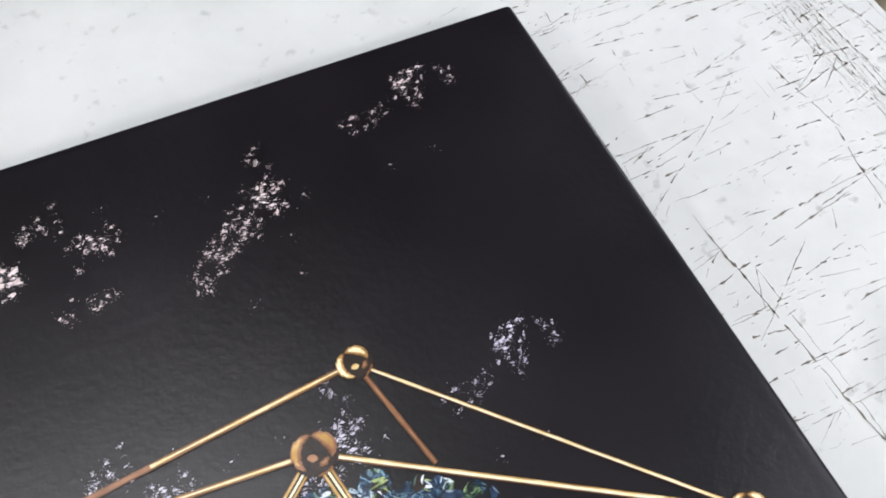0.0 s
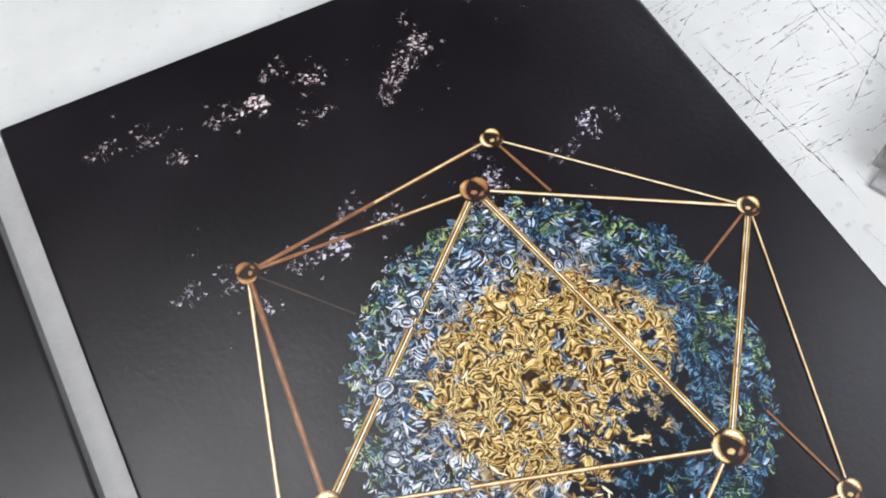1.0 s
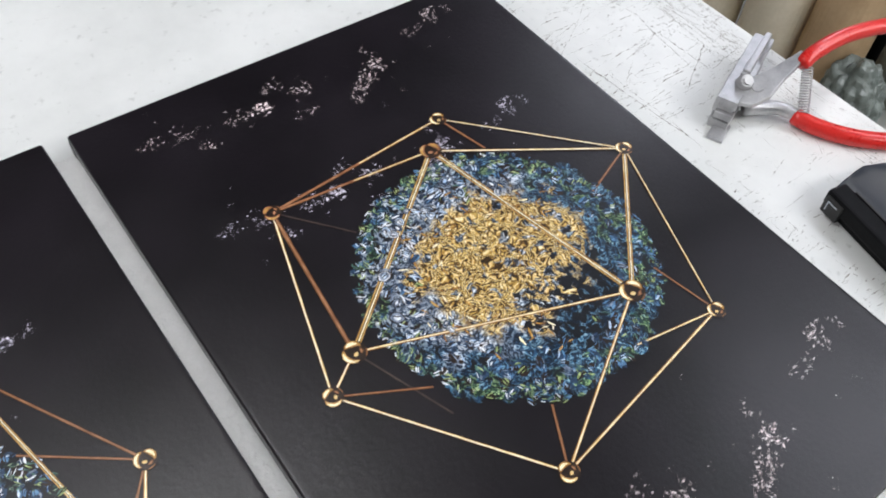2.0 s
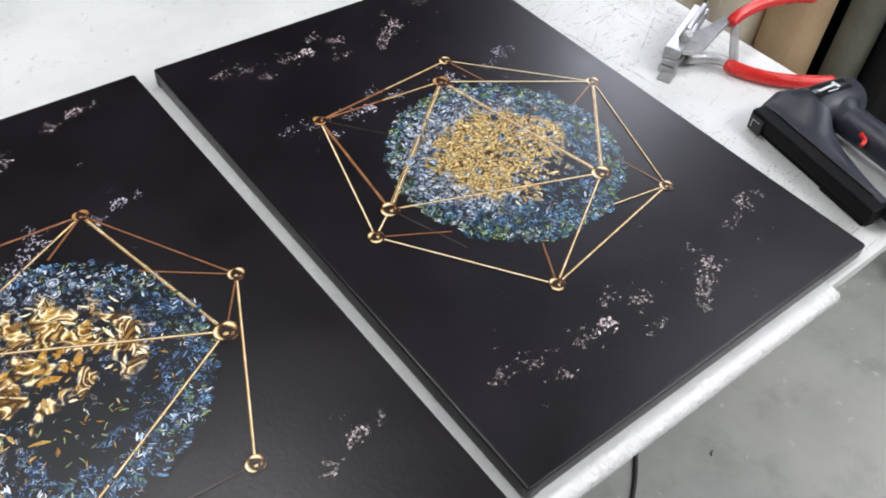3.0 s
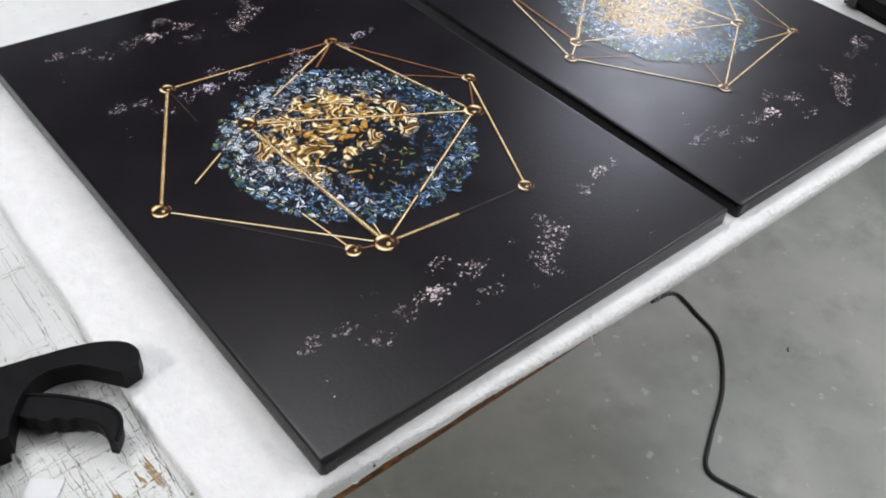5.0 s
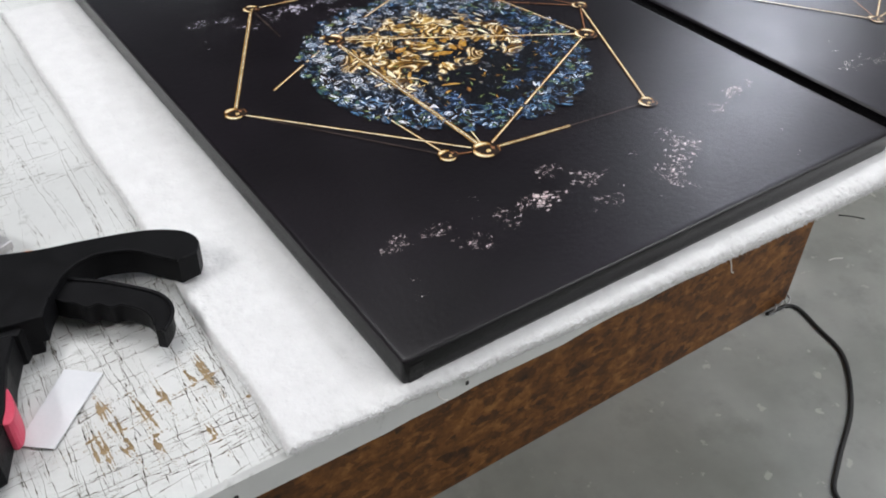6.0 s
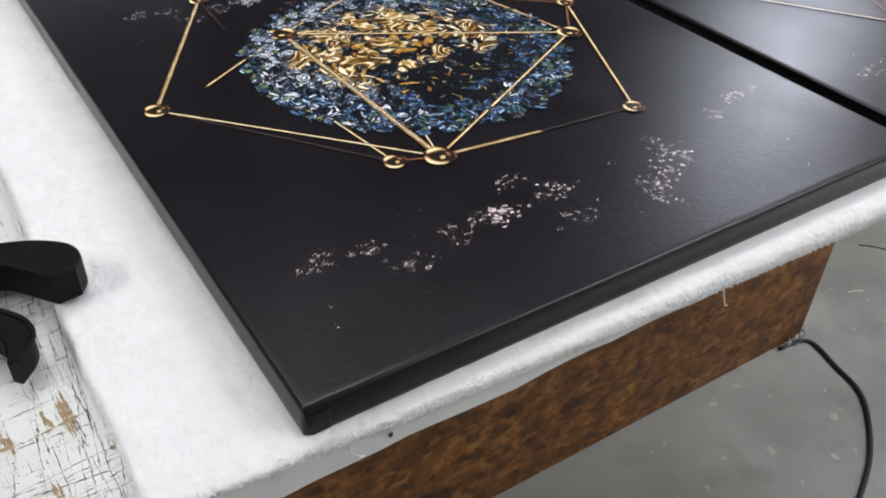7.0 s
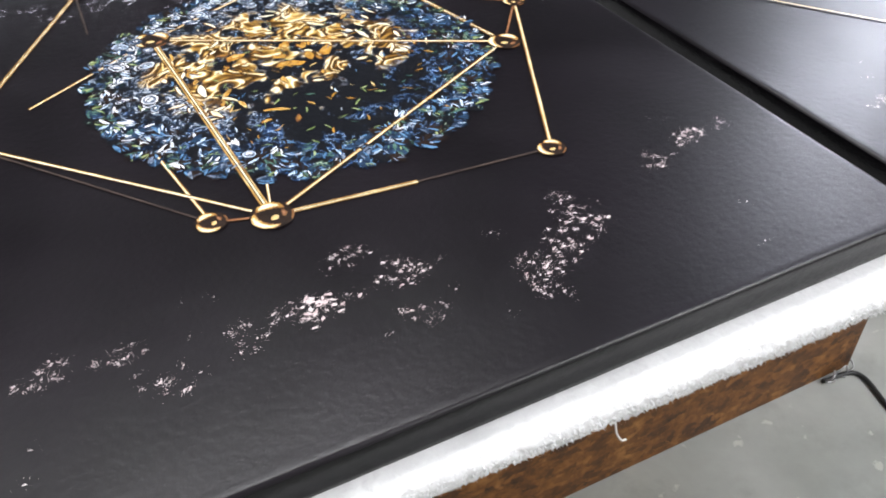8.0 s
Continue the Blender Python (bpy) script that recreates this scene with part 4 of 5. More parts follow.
def shell_chips(chips, rng, count, r0, r1, size, silver_from, silver_to):
    """Blue and silver chips round the ball, green beads towards the rim."""
    for _ in range(count):
        a, r = rng.uniform(0, 360), r0 + (r1 - r0) * math.sqrt(rng.random())
        bright = silver_from < a < silver_to and r < r1 - 0.008
        pick = rng.random()
        if bright:
            tone = "silver" if pick < 0.70 else "blue" if pick < 0.87 else "green" if pick < 0.95 else "olive"
        else:
            tone = "silver" if pick < 0.1 else "blue" if pick < 0.6 else "navy" if pick < 0.8 else "green" if pick < 0.94 else "olive"
        chips.glints(rng, r * math.cos(radians(a)), r * math.sin(radians(a)), size * rng.uniform(0.55, 1.3), tone, rng.randint(2, 4))


def coarse_chips(seed):
    rng = random.Random(seed)
    chips = Chips()
    shell_chips(chips, rng, 480, 0.098, 0.140, 0.0055, 25, 215)
    for _ in range(44):
        a, r = radians(rng.gauss(112, 42)), rng.uniform(0.100, 0.131)
        chips.pebble(rng, r * math.cos(a), r * math.sin(a), rng.uniform(0.0032, 0.0068))
    # molten drops run together round the side away from the dark
    for a0, spread, count in ((206, 14, 13), (168, 16, 11), (118, 20, 8), (62, 20, 12), (22, 14, 10), (-12, 10, 6)):
        for _ in range(count):
            a, r = rng.gauss(a0, spread), rng.gauss(0.076, 0.011)
            chips.gold(rng, r * math.cos(radians(a)), r * math.sin(radians(a)), radians(a + 90) + rng.gauss(0, 0.7), rng.uniform(0.003, 0.0095), rng.choice(("cream", "cream", "gold")), rng.uniform(0.14, 0.32))
    # broad amber flakes in the middle, smaller ones about the molten part
    for _ in range(9):
        x, y, size = rng.gauss(0.006, 0.026), rng.gauss(0.010, 0.022), rng.uniform(0.005, 0.009)
        shape, turn, z = flake(rng, size, rng.uniform(0.4, 0.7)), rng.uniform(0, 6.28), rng.uniform(0.0001, 0.0004)
        chips.lay(shape, x, y, turn, z, 2, 1.12)
        chips.lay(shape, x, y, turn, z + 0.00003, 8, 1.0)
        chips.lay(shape, x, y, turn, z + 0.00006, 1, 0.5, size * 0.2, size * 0.15)
    for _ in range(45):
        x, y = rng.gauss(-0.004, 0.042), rng.gauss(0.012, 0.040)
        chips.gold(rng, x, y, rng.uniform(0, 6.28), rng.uniform(0.0018, 0.0052), rng.choice(("gold", "amber", "amber", "brown", "brown", "brown", "cream")))
    for _ in range(210):
        a, r = rng.uniform(0, 6.28), 0.095 * math.sqrt(rng.random())
        chips.lay(bean(rng, rng.uniform(0.0018, 0.0042), rng.uniform(0.08, 0.2)), r * math.cos(a), r * math.sin(a) - 0.015, rng.uniform(0, 6.28), rng.uniform(0.0001, 0.0005), rng.choice((5, 7, 11, 11, 8, 8, 10, 1)))
    return chips.mesh()


def fine_chips(seed):
    rng = random.Random(seed)
    chips = Chips()

    def scatter(count, a0, a1, r0, r1, small, large, tones):
        for _ in range(count):
            a, r = radians(rng.uniform(a0, a1)), rng.uniform(r0, r1)
            chips.glints(rng, r * math.cos(a), r * math.sin(a), rng.uniform(small, large), rng.choice(tones), rng.randint(2, 4))

    for _ in range(24):
        a, r = radians(rng.gauss(128, 38)), rng.uniform(0.084, 0.116)
        chips.pebble(rng, r * math.cos(a), r * math.sin(a), rng.uniform(0.0032, 0.0066))
    # green beads towards the rim, silver within them, blue on the darker side
    scatter(150, 60, 250, 0.120, 0.139, 0.0030, 0.0052, ("green", "olive", "olive", "blue"))
    scatter(110, -110, 60, 0.118, 0.139, 0.0030, 0.0052, ("blue", "blue", "navy", "green", "olive"))
    scatter(95, 75, 225, 0.084, 0.120, 0.0040, 0.0075, ("silver", "silver", "silver", "blue", "olive"))
    scatter(80, 225, 430, 0.090, 0.122, 0.0040, 0.0070, ("blue", "blue", "navy", "navy", "green"))
    # gold threads that stray from the molten middle among the silver
    for _ in range(120):
        a, r = radians(rng.uniform(20, 265)), rng.uniform(0.056, 0.100)
        chips.gold(rng, r * math.cos(a), r * math.sin(a), a + 1.57 + rng.gauss(0, 0.8), rng.uniform(0.0022, 0.0058), rng.choice(("cream", "gold", "gold", "amber", "brown")), rng.uniform(0.12, 0.26))
    return chips.mesh()


CHIP_INKS = [CREAM, GOLD, BROWN, SHADE, SILVER, BLUE, NAVY, TEAL, AMBER, GLASS, ICE, OLIVE]


def printed_canvas(m, label, w, l, knobs, rods, globe, ink, seed, fine):
    c = thing("canvas_print", m, label, "canvas print", "pair of canvas prints")
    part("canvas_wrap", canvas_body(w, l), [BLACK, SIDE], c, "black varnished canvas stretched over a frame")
    # folded corners: a flap lies over each short side
    for x, y, turn in ((0, 0, 0), (w, 0, 90), (w, l, 180), (0, l, 270)):
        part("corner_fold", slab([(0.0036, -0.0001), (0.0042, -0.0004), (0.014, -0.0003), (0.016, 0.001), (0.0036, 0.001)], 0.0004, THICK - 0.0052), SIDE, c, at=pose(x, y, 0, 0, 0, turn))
    z = THICK + 0.0003
    inv = m.inverted()

    def loc(p):
        q = inv @ Vector((p[0], p[1], 0))
        return (q.x, q.y)

    for dx, dy, squeeze, dip, mat, name in ((0.012, 0.544, 0.92, 0.0, PINK, "pink flakes printed along the far edge"), (0.030, 0.405, 0.83, 0.030, LILAC, "lilac flakes printed behind the ball"), (0.0, 0.0, 1.0, 0.0, PINK, "pink flakes printed along the near edge")):
        me = dust_mesh(dx, dy, squeeze, dip, seed, w, l)
        me.materials.append(mat)
        ob = new("printed_dust", me)
        ob.parent, ob.location = c, (0, 0, z)
        tagged(ob, name, kind="stuff")
    gx, gy = loc(globe)
    part("printed_ball", globe_mesh(0.14, seed), ink, c, "printed ball of gold, blue and green glass chips", at=pose(gx, gy, z + 0.0003))
    me = fine_chips(seed) if fine else coarse_chips(seed)
    ob = new("chip_print", me)
    ob.parent, ob.location = c, (gx, gy, z + 0.0004)
    tagged(ob, "gold, silver and blue glass chips printed on the ball", kind="stuff")
    for k, (a, b, width, style) in enumerate(rods):
        pa, pb = loc(knobs[a] if isinstance(a, int) else a), loc(knobs[b] if isinstance(b, int) else b)
        bm, turn = rod_mesh(pa, pb, width, style)
        part("printed_rod", bm, ROD_INKS, c, at=pose(*pa, z + 0.00055 + 0.000012 * k, 0, 0, turn))
    for k, p in enumerate(knobs):
        r, copper, turn = p[2], p[3], p[4]
        part("printed_knob", knob_mesh(r, copper), ROD_INKS, c, at=pose(*loc(p), z + 0.0009, 0, 0, turn))
    return c


KNOBS_A = ((0.320, 0.520, 0.0085, False, 0), (0.287, 0.487, 0.0105, True, -30), (0.454, 0.382, 0.0085, False, -40), (0.117, 0.503, 0.0085, True, 60), (0.098, 0.334, 0.0105, False, 20),
           (0.062, 0.309, 0.0085, False, 60), (0.335, 0.248, 0.0115, False, -20), (0.383, 0.191, 0.008, False, -30), (0.175, 0.153, 0.0085, False, 40))
RODS_A = ((0, (0.335, 0.46), 0.0012, "copper"), (2, (0.387, 0.356), 0.001, "copper"), (3, (0.169, 0.44), 0.0007, "faint"), (4, (0.132, 0.243), 0.0008, "faint"), (5, (0.133, 0.271), 0.0009, "copper"),
          (7, (0.299, 0.205), 0.0011, "gold"), (7, (0.37, 0.256), 0.0009, "copper"), (8, (0.202, 0.204), 0.001, "copper"),
          (3, 0, 0.0015, "fade"), (3, 1, 0.0014, "fade"), (0, 2, 0.0012, "bright"), (1, 2, 0.0016, "bright"), (3, 5, 0.0015, "bright"), (3, 4, 0.0018, "copper"), (4, 5, 0.0014, "bright"),
          (5, 8, 0.0014, "bright"), (7, 8, 0.0014, "gold"), (6, 8, 0.0014, "gold"), (2, 7, 0.0010, "gold"), (2, 6, 0.0022, "double"), (1, 4, 0.0026, "double"), (1, 6, 0.0027, "double"), (4, 6, 0.0015, "gold"))
KNOBS_B = ((-0.171, 0.503, 0.0085, True, -20), (-0.080, 0.344, 0.0085, False, -30), (-0.122, 0.287, 0.0115, False, -20), (-0.350, 0.405, 0.0125, False, -20), (-0.168, 0.152, 0.0085, False, 0),
           (-0.339, 0.164, 0.0115, False, 30), (-0.370, 0.173, 0.0085, False, 50), (-0.488, 0.322, 0.0095, False, 50), (-0.387, 0.512, 0.0085, False, 10))
RODS_B = ((3, (-0.442, 0.342), 0.0013, "gold"), (8, (-0.39, 0.437), 0.0007, "faint"), (0, (-0.221, 0.462), 0.0012, "copper"), (1, (-0.156, 0.401), 0.0009, "copper"), (6, (-0.381, 0.249), 0.0012, "gold"),
          (5, (-0.332, 0.195), 0.0009, "bright"), (1, 2, 0.0009, "copper"), (7, 6, 0.0007, "faint"), (4, (-0.255, 0.157), 0.0008, "faint"), ((-0.255, 0.157), 5, 0.0016, "double"),
          (0, 8, 0.0013, "fade"), (8, 7, 0.0016, "double"), (7, 5, 0.0014, "bright"), (6, 5, 0.0009, "copper"), (0, 3, 0.0015, "gold"), (0, 2, 0.0017, "double"), (0, 1, 0.0010, "copper"),
          (1, 4, 0.0015, "gold"), (2, 5, 0.0014, "gold"), (3, 5, 0.0022, "double"), (3, 2, 0.0016, "gold"))

printed_canvas(pose(0.0, 0.001, TOP + 0.006), "black canvas print with fine gold ball, lying on towel", 0.499, 0.700, KNOBS_A, RODS_A, (0.262, 0.333), GLOBE_A, 11, True)
printed_canvas(pose(-0.521, 0.0, TOP + 0.006, 0, 0, 0.45), "black canvas print with darker coarse gold ball", 0.5035, 0.70, KNOBS_B, RODS_B, (-0.270, 0.323), GLOBE_B, 23, False)

# ---- tools on the table ----


def bar_clamp():
    c = thing("bar_clamp", pose(0, 0, TOP), "black one-handed bar clamp lying on the table", "clamp")
    outer = smooth_line([(-0.80, 0.262, 0), (-0.698, 0.227, 0), (-0.675, 0.219, 0), (-0.647, 0.213, 0), (-0.619, 0.206, 0), (-0.599, 0.198, 0), (-0.584, 0.186, 0), (-0.580, 0.172, 0), (-0.586, 0.160, 0)], 5)
    arch = [(-0.600, 0.158, 0), (-0.610, 0.171, 0), (-0.621, 0.184, 0), (-0.633, 0.190, 0), (-0.646, 0.193, 0), (-0.659, 0.190, 0), (-0.670, 0.182, 0), (-0.682, 0.166, 0), (-0.690, 0.150, 0)]
    tail = [Vector((-0.725, 0.156, 0)), Vector((-0.80, 0.19, 0))]
    grip = part("handle", slab(outer + smooth_line(arch, 5) + tail, 0.009, 0.03, 0.0016, 3), NYLON, c, "black moulded plastic grip")
    part("rim", tube([(p.x, p.y, 0.0296) for p in smooth_line(arch[:-1], 6)], 0.0010, 6), NYLON, grip, smooth=True)
    # the trigger hangs clear of the table, a web with a raised rim along its back
    back = smooth_line([(-0.676, 0.184, 0), (-0.668, 0.187, 0), (-0.650, 0.174, 0), (-0.638, 0.162, 0), (-0.625, 0.147, 0), (-0.619, 0.136, 0), (-0.618, 0.125, 0), (-0.622, 0.115, 0), (-0.630, 0.106, 0)], 5)
    grooves = smooth_line([(-0.634, 0.110, 0), (-0.632, 0.122, 0), (-0.635, 0.133, 0), (-0.644, 0.144, 0), (-0.650, 0.145, 0), (-0.656, 0.153, 0), (-0.663, 0.153, 0), (-0.668, 0.161, 0), (-0.674, 0.166, 0), (-0.680, 0.174, 0)], 5)
    lever = part("trigger", slab(back + grooves, 0.007, 0.0225, 0.0012, 2), NYLON, c, "black trigger with finger grooves")
    part("trigger_rim", tube([(p.x, p.y, 0.0228) for p in back], 0.0016, 7), NYLON, lever, smooth=True)
    part("trigger_lip", tube([(p.x, p.y, 0.0226) for p in grooves[2:-3]], 0.0008, 6), NYLON, lever, smooth=True)
    part("body", slab([(-0.80, 0.262), (-0.70, 0.218), (-0.690, 0.165), (-0.694, 0.151), (-0.702, 0.152), (-0.706, 0.146), (-0.80, 0.175)], 0.0, 0.026, 0.002, 2), NYLON, c)
    part("jaw", slab([(-0.708, 0.148), (-0.717, 0.126), (-0.726, 0.09), (-0.738, 0.06), (-0.785, 0.05), (-0.79, 0.17)], 0.0, 0.027, 0.003, 2), NYLON, c, "black clamp jaw")
    part("pad", slab([(-0.7275 + 0.007 * math.cos(a), 0.098 + 0.019 * math.sin(a)) for a in (2 * math.pi * k / 24 for k in range(24))], 0.002, 0.025, 0.002, 2), PADRED, c, "pink-red soft jaw pad")
    part("bar", box(0.22, 0.02, 0.007, 0.001, m=pose(-0.745, 0.35, 0.010, 0, 0, 117)), STEEL, c, "dark steel bar")
    part("release_button", slab([(-0.688 + 0.009 * math.cos(a) + 0.004, 0.2245 + 0.006 * math.sin(a)) for a in (2 * math.pi * k / 16 for k in range(16))], 0.006, 0.024, 0.002, 2), ORANGE, c, "orange release button")


bar_clamp()


def pliers():
    p = thing("canvas_pliers", pose(0, 0, TOP), "steel canvas pliers with red grips, lying open", "pliers")
    along = 22.5
    # upper jaw: a cast channel with a turned-down lip and a rib; lower jaw: a plate under it that juts out
    jaw = joined(box(0.128, 0.023, 0.0045, 0.001, m=pose(0, 0, 0.0305)), box(0.128, 0.0045, 0.016, 0.001, m=pose(0, 0.0098, 0.0155)), box(0.128, 0.004, 0.008, 0.001, m=pose(0, -0.0098, 0.0235)), box(0.004, 0.019, 0.012, 0.001, m=pose(-0.0615, 0, 0.0195)))
    upper_jaw = part("upper_jaw", jaw, STEEL, p, "broad cast steel jaw", at=pose(0.650, 0.392, 0.002, 0, -1, along))
    part("rib", joined(box(0.078, 0.0075, 0.009, 0.002, m=pose(0.022, -0.0035, 0.0345)), box(0.03, 0.016, 0.006, 0.0025, m=pose(-0.006, -0.006, 0.0345))), STEEL, upper_jaw)
    lower_jaw = part("lower_jaw", joined(box(0.124, 0.022, 0.012, 0.0015, m=pose(-0.005, 0.001, 0.0)), box(0.034, 0.02, 0.008, 0.0015, m=pose(-0.052, -0.001, 0.010, 0, 16, 0))), STEEL, p, at=pose(0.646, 0.389, 0.0, 0, 0, along))
    part("foot", box(0.03, 0.018, 0.004, 0.001, m=pose(-0.072, -0.004, 0.0)), STEEL, lower_jaw)
    pivot = part("pivot", tube([(0.629, 0.381, 0.026), (0.622, 0.372, 0.043), (0.6205, 0.370, 0.0465)], [0.0088, 0.0088, 0.0068], 24), STEEL, p)
    part("pivot_pin", tube([(0.6208, 0.3703, 0.0455), (0.6195, 0.3685, 0.0485)], 0.0045, 16), STEEL, pivot)
    # flat forged arm, rising towards its grip
    plate = slab([(0.0, 0.002), (0.010, -0.014), (0.030, -0.019), (0.060, -0.013), (0.098, -0.009), (0.099, 0.001), (0.060, 0.006), (0.030, 0.014), (0.010, 0.014)], 0.0, 0.007, 0.0014, 2)
    upper = part("upper_arm", plate, STEEL, p, "flat forged steel arm", at=pose(0.602, 0.362, 0.025, 0, -17, 0))
    part("rivet", tube([(0.030, -0.002, 0.006), (0.030, -0.002, 0.0088)], 0.0062, 20), STEEL, upper)
    lo = smooth_line([(0.622, 0.362, 0.014), (0.640, 0.350, 0.014), (0.654, 0.338, 0.0145), (0.663, 0.320, 0.0135)], 5)
    lower = part("lower_arm", tube(lo, [0.0095 - 0.0025 * k / len(lo) for k in range(len(lo))], 12), STEEL, p, smooth=True)
    g1 = smooth_line([(0.684, 0.351, 0.052), (0.705, 0.353, 0.059), (0.75, 0.350, 0.064), (0.80, 0.338, 0.064), (0.84, 0.322, 0.060)], 6)
    part("grip", tube(g1, [0.0070] + [0.0088] * (len(g1) - 2) + [0.006], 14), RED, upper, "red vinyl grip", smooth=True).matrix_basis = pose(0.602, 0.362, 0.025, 0, -17, 0).inverted()
    g2 = smooth_line([(0.660, 0.324, 0.0125), (0.668, 0.302, 0.0105), (0.684, 0.274, 0.0102), (0.706, 0.250, 0.0102), (0.735, 0.228, 0.0102), (0.760, 0.212, 0.0102)], 6)
    part("grip", tube(g2, [0.0075] + [0.0095] * (len(g2) - 2) + [0.006], 14), RED, lower, "red vinyl grip", smooth=True)
    a, b = Vector((0.690, 0.346, 0.050)), Vector((0.664, 0.316, 0.018))
    axis = (b - a).normalized()
    side = axis.cross(Vector((0, 0, 1))).normalized()
    lift = side.cross(axis)
    coil = [a.lerp(b, k / 200) + 0.0058 * (math.cos(k * 0.56) * side + math.sin(k * 0.56) * lift) for k in range(201)]
    part("spring", tube(coil, 0.00075, 5), STEEL, p, "steel return spring", smooth=True)


pliers()


def staple_gun():
    """Lies on its side: u runs from the nose along the head, v back along the magazine."""
    turn = math.degrees(math.atan2(-0.98, -0.19)) + 90
    g = thing("staple_gun", pose(0.582, 0.226, TOP, 0, 0, turn), "anthracite grey staple gun with red trigger, lying down", "staple gun")
    # here x is along the head, y is minus v
    magazine = part("magazine", box(0.022, 0.205, 0.019, 0.003, m=pose(0.014, -0.1025, 0.011)), NYLON, g, "black staple magazine")
    part("rail", joined(box(0.014, 0.198, 0.012, 0.001, m=pose(0.017, -0.102, 0.0)), box(0.006, 0.07, 0.010, 0.002, m=pose(0.008, -0.165, 0.001))), NYLON, magazine, "black staple rail")
    edge = smooth_line([(0.046, 0.003, 0), (0.064, -0.006, 0), (0.078, -0.024, 0), (0.075, -0.05, 0), (0.061, -0.08, 0), (0.046, -0.125, 0), (0.036, -0.17, 0), (0.033, -0.20, 0)], 5)
    bm = bmesh.new()
    old = None
    for e in edge:
        swell = 0.0285 * math.exp(-((e.y + 0.030) / 0.036) ** 2)
        now = [bm.verts.new((0.012, e.y, 0.012))]
        for k in range(11):
            q = k / 10
            rise = q * q * (3 - 2 * q)
            now.append(bm.verts.new((0.0245 + (e.x - 0.0245) * q, e.y, 0.0305 + 0.003 * math.sin(math.pi * q) + swell * rise)))
        top = now[-1].co.z
        for k in range(1, 6):
            q = math.pi / 2 * k / 5
            now.append(bm.verts.new((e.x + 0.009 * math.sin(q), e.y, 0.006 + (top - 0.006) * math.cos(q))))
        if old:
            for k in range(len(now) - 1):
                bm.faces.new((old[k], old[k + 1], now[k + 1], now[k]))
        else:
            bm.faces.new(now[::-1])
        old = now
    bm.faces.new(old)
    bmesh.ops.recalc_face_normals(bm, faces=bm.faces)
    part("body", bm, GUN, g, smooth=True)
    part("groove", box(0.0018, 0.17, 0.002, m=pose(0.0242, -0.1, 0.0297)), JET, g)
    head = [(0.062, -0.032, 0.029), (0.070, -0.032, 0.030), (0.10, -0.032, 0.0305), (0.136, -0.032, 0.0305), (0.141, -0.032, 0.0305)]
    barrel = part("head", tube(head, [0.024, 0.029, 0.030, 0.0295, 0.026], 28), GUN, g, smooth=True)
    part("head_label", joined(box(0.030, 0.0035, 0.0006, 0.0002, 1, m=pose(0.085, -0.030, 0.0602, 0, 0, 6)), box(0.005, 0.011, 0.0006, 0.0002, 1, m=pose(0.102, -0.029, 0.0603, 0, 0, 14)), box(0.018, 0.0015, 0.0006, m=pose(0.09, -0.037, 0.0598))), PAPER, barrel, "small white marks on the head")
    part("head_spot", box(0.012, 0.006, 0.0006, 0.0002, 1, m=pose(0.068, -0.030, 0.0596, 0, 0, 6)), LABEL, barrel, "pale blue spot beside the marks")
    part("head_panel", box(0.058, 0.020, 0.0006, 0.0002, 1, m=pose(0.092, -0.031, 0.0594)), NYLON, barrel, "glossy black panel on the head")
    grip = smooth_line([(0.105, -0.045, 0.029), (0.106, -0.075, 0.029), (0.108, -0.13, 0.029), (0.110, -0.185, 0.029), (0.110, -0.215, 0.029)], 6)
    part("handle", tube(grip, [0.026] * 4 + [0.021] * (len(grip) - 5) + [0.016], 20), GUN, g, "grey rounded handle", smooth=True)
    part("heel", slab([(0.03, -0.196), (0.12, -0.20), (0.12, -0.232), (0.03, -0.225)], 0.006, 0.040, 0.006, 3), GUN, g)
    part("trigger", tube(smooth_line([(0.096, -0.098, 0.036), (0.086, -0.101, 0.038), (0.082, -0.111, 0.038), (0.072, -0.115, 0.036)], 5), 0.0027, 8), RED, g, "red trigger", smooth=True)
    nose = part("nose", box(0.006, 0.022, 0.021, 0.002, m=pose(0.003, -0.014, 0.004)), RUBBER, g)
    part("nose_mark", joined(box(0.0006, 0.012, 0.001, m=pose(-0.0002, -0.014, 0.020)), box(0.0006, 0.001, 0.011, m=pose(-0.0002, -0.0085, 0.0095))), CARTON, nose)


staple_gun()


def paper_strip():
    o = thing("paper_strip", pose(-0.699, 0.100, TOP + 0.0012), "white slanted paper scrap on the table", "paper")
    part("sheet", slab([(-0.029, -0.016), (-0.012, -0.030), (0.029, 0.013), (0.010, 0.029)], 0.0, 0.0006), PAPER, o)


paper_strip()


def carton():
    turn = math.degrees(math.atan2(0.013, -0.117)) + 180
    o = thing("carton_box", pose(-0.277, 0.884, TOP, 0, 0, turn), "light grey carton with dark square labels", "box")
    part("carton", box(0.36, 0.24, 0.16, 0.002, m=pose(-0.18, 0.12, 0)), CARTON, o)
    for x in (-0.082, -0.120, -0.158):
        square = part("label_square", box(0.030, 0.001, 0.032, 0.0002, 1, m=pose(x, -0.0008, 0.014)), LABEL, o, "dark label with unreadable pale lines")
        part("label_square", box(0.030, 0.001, 0.032, 0.0002, 1, m=pose(x, -0.0008, 0.056)), LABEL, o, "dark label with unreadable pale lines")
        for k, w in enumerate((0.018, 0.021, 0.021)):
            part("label_bar", box(w, 0.0006, 0.003, m=pose(x, -0.0016, 0.019 + 0.006 * k)), PAPER, square)


carton()

# ---- on the floor ----


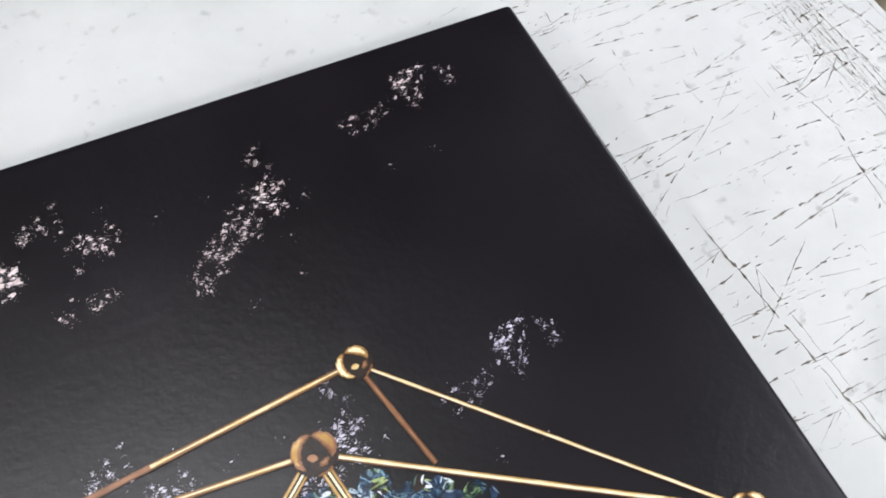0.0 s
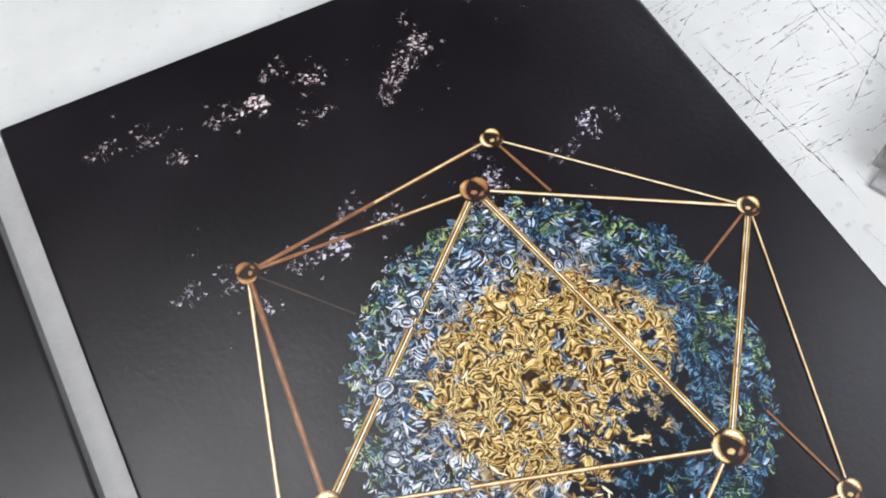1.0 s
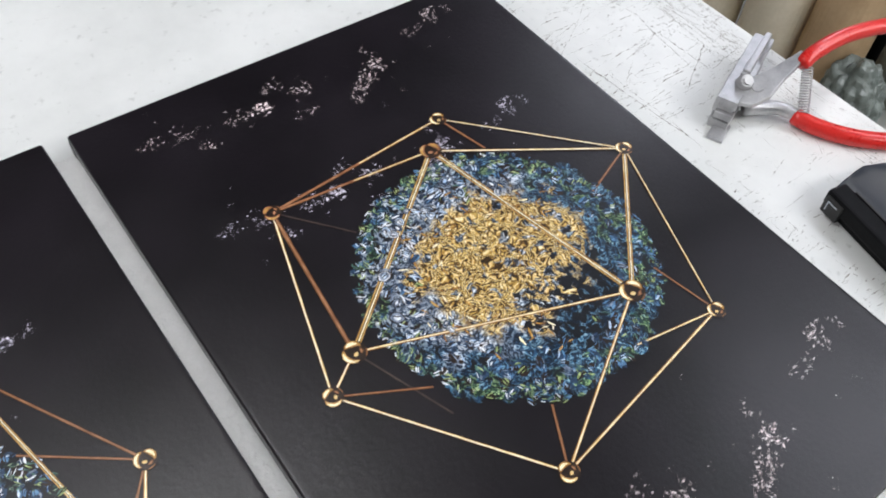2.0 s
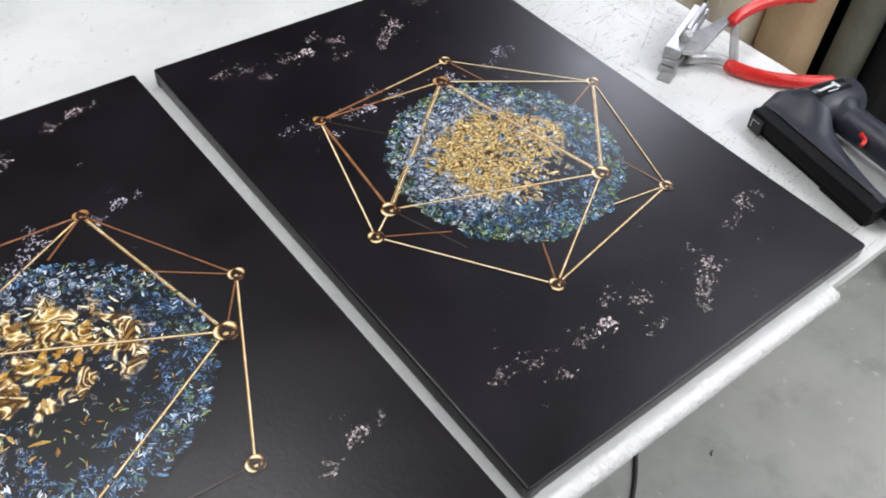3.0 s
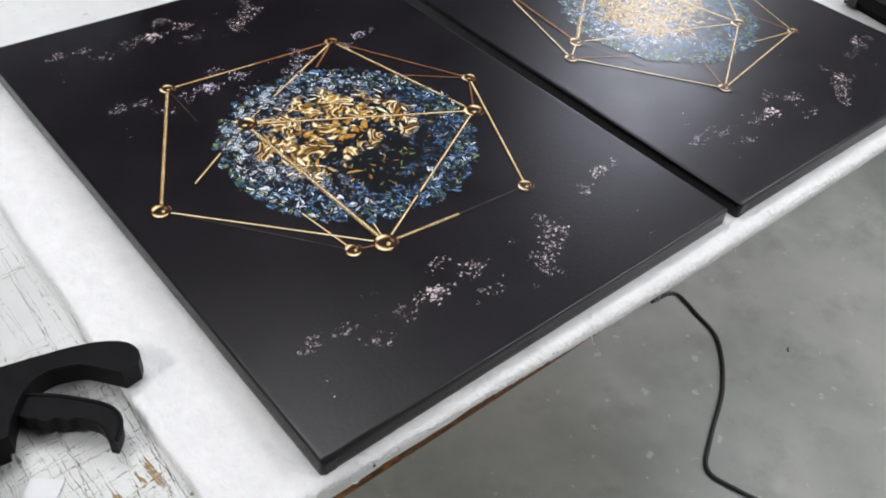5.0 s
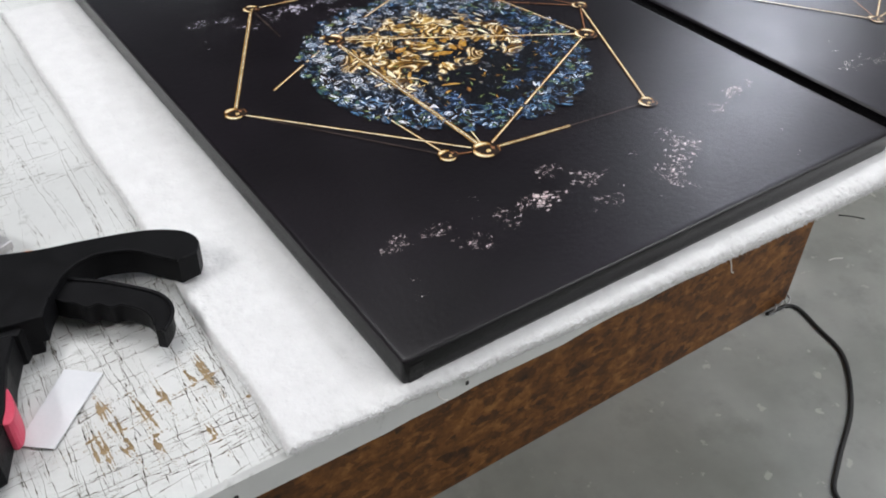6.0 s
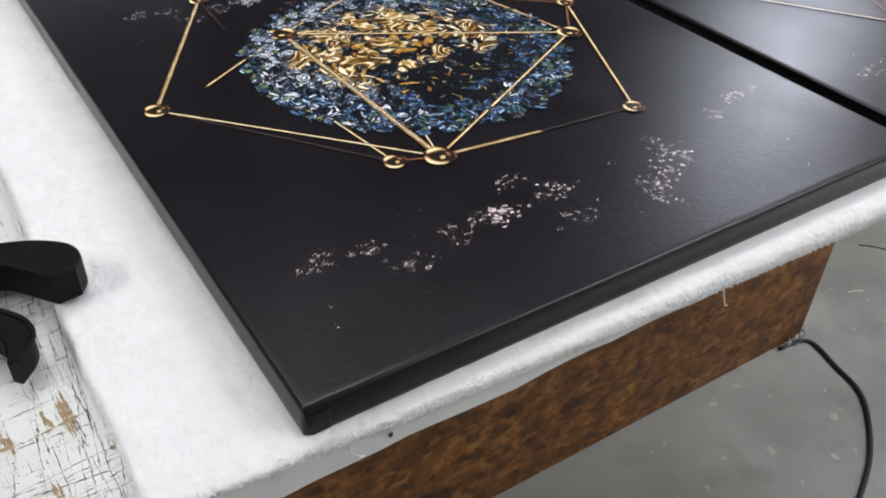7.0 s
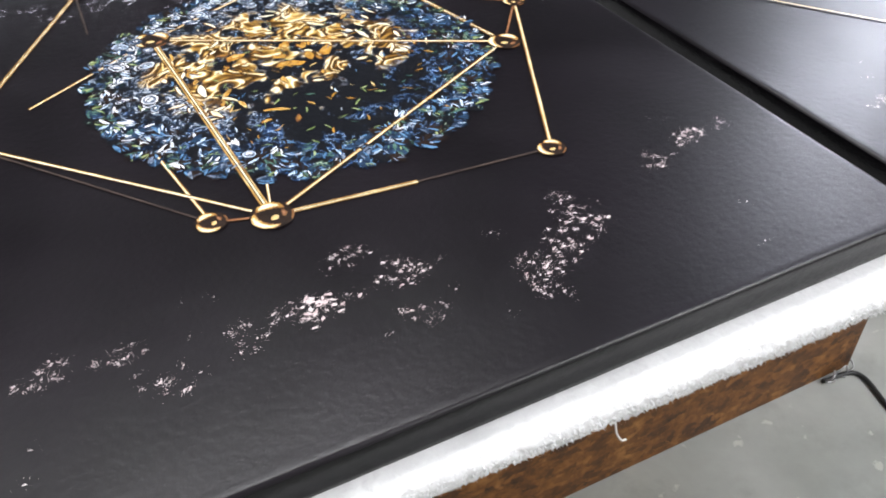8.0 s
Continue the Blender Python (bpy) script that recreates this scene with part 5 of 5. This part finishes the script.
def cable():
    line = smooth_line([(0.60, 0.375, 0.004), (0.666, 0.36, 0.004), (0.655, 0.29, 0.004), (0.628, 0.208, 0.004), (0.53, 0.122, 0.004), (0.41, 0.061, 0.004), (0.342, 0.018, 0.004), (0.35, -0.04, 0.004), (0.385, -0.125, 0.004),
                        (0.43, -0.18, 0.004), (0.49, -0.208, 0.004), (0.58, -0.262, 0.004), (0.80, -0.36, 0.004), (1.2, -0.45, 0.004)], 9)
    o = thing("power_cable", pose(0, 0, 0), "thin black power cable trailing over the floor", "cable")
    part("cord", tube(line, 0.0042, 8), RUBBER, o, smooth=True)


cable()


def wire_clip(x, y, turn):
    o = thing("wire_clip", pose(x, y, 0.0, 0, 0, turn), "small bent galvanised wire clip on the floor", "clip", "wire clips")
    line = [(0.011 * math.cos(a), 0.004 * math.sin(2 * a), 0.014 + 0.012 * math.sin(a)) for a in (2 * math.pi * k / 18 for k in range(17))]
    part("wire", tube(line, 0.0016, 6), STEEL, o, smooth=True)


for x, y, turn in ((0.612, 0.368, 10), (0.636, 0.370, -20), (0.658, 0.372, 25)):
    wire_clip(x, y, turn)


def floor_scrap(x, y, length, turn, mat, label):
    o = thing("wire_scrap", pose(x, y, 0.0016, 0, 0, turn), label, "scrap", "scraps on the floor")
    part("strand", tube(smooth_line([(-length / 2, 0, 0), (0, 0.003, 0), (length / 2, 0, 0)], 4), 0.0014, 5), mat, o, smooth=True)


floor_scrap(1.05, 0.49, 0.058, -47, RUBBER, "short dark wire scrap on the floor")
floor_scrap(0.88, 0.41, 0.035, -20, TWINE, "short white thread scrap on the floor")
floor_scrap(0.74, 0.10, 0.012, 30, RUBBER, "short dark wire scrap on the floor")


def roll(x, y, r, h, mat, label, lean=0):
    o = thing("card_roll", pose(x, y, 0, lean, 0, 0), label, "roll", "rolls beside the table")
    wall = [(r, 0.004), (r, h), (r * 0.8, h), (r * 0.8, 0.004)]
    bm = bmesh.new()
    n = 40
    rings = [[bm.verts.new((q * math.cos(a) * (1 + 0.01 * math.sin(5 * a)), q * math.sin(a), z)) for q, z in wall] for a in (2 * math.pi * k / n for k in range(n))]
    for k in range(n):
        a, b = rings[k], rings[(k + 1) % n]
        for i in range(4):
            bm.faces.new((a[i], b[i], b[(i + 1) % 4], a[(i + 1) % 4]))
    bmesh.ops.recalc_face_normals(bm, faces=bm.faces)
    part("sleeve", bm, mat, o, smooth=False)


roll(1.70, 1.10, 0.08, 1.2, PALE, "pale cream card roll standing on end")
roll(1.74, 0.935, 0.08, 1.2, PALE, "pale cream card roll standing on end")
roll(1.793, 0.783, 0.082, 1.15, TAN, "kraft brown card roll standing on end")
roll(1.88, 0.645, 0.05, 1.1, MOSS, "grey-green card roll standing on end")
roll(2.04, 0.49, 0.17, 1.2, JET, "thick roll of black film standing on end")
roll(1.93, 1.03, 0.08, 1.1, UMBER, "dark brown card roll standing on end")
roll(2.0, 0.82, 0.09, 1.1, JET, "thick roll of black film standing on end")
roll(1.88, 1.23, 0.08, 1.15, TAN, "kraft brown card roll standing on end")


def crumpled_film():
    o = thing("crumpled_film", pose(1.74, 0.66, 0), "crumpled grey-green plastic film on the floor", "plastic film")
    bm = bmesh.new()
    bmesh.ops.create_icosphere(bm, subdivisions=5, radius=0.075)
    for v in bm.verts:
        q = v.co.copy()
        k = 1 + 0.30 * noise.noise(q * 14) + 0.18 * abs(noise.noise(q * 34)) + 0.1 * noise.noise(q * 80)
        v.co = Vector((q.x * k, q.y * k, max(0.0, 0.07 + q.z * k * 1.3)))
    part("film", bm, FILM, o)


crumpled_film()


def crate():
    o = thing("plastic_crate", pose(1.71, 0.12, 0, 0, 0, 45), "black slotted plastic crate on the floor", "crate")
    w, d, h, t = 0.36, 0.30, 0.20, 0.008
    part("bottom", box(w, d, t, 0.002), NYLON, o)
    for sx, sy, cx, cy in ((w, t, 0, d / 2), (w, t, 0, -d / 2), (t, d, w / 2, 0), (t, d, -w / 2, 0)):
        for z, hh in ((0.0, 0.03), (0.055, 0.016), (0.095, 0.016), (0.135, 0.016), (0.17, 0.03)):
            part("rail", box(sx, sy, hh, 0.002, m=pose(cx, cy, z)), NYLON, o)
        for k in range(-3, 4):
            ux, uy = (w / 7 * k, 0) if sx > sy else (0, d / 7 * k)
            part("stave", box(0.012 if sx > sy else t, t if sx > sy else 0.012, h, 0.002, m=pose(cx + ux, cy + uy, 0)), NYLON, o)


crate()
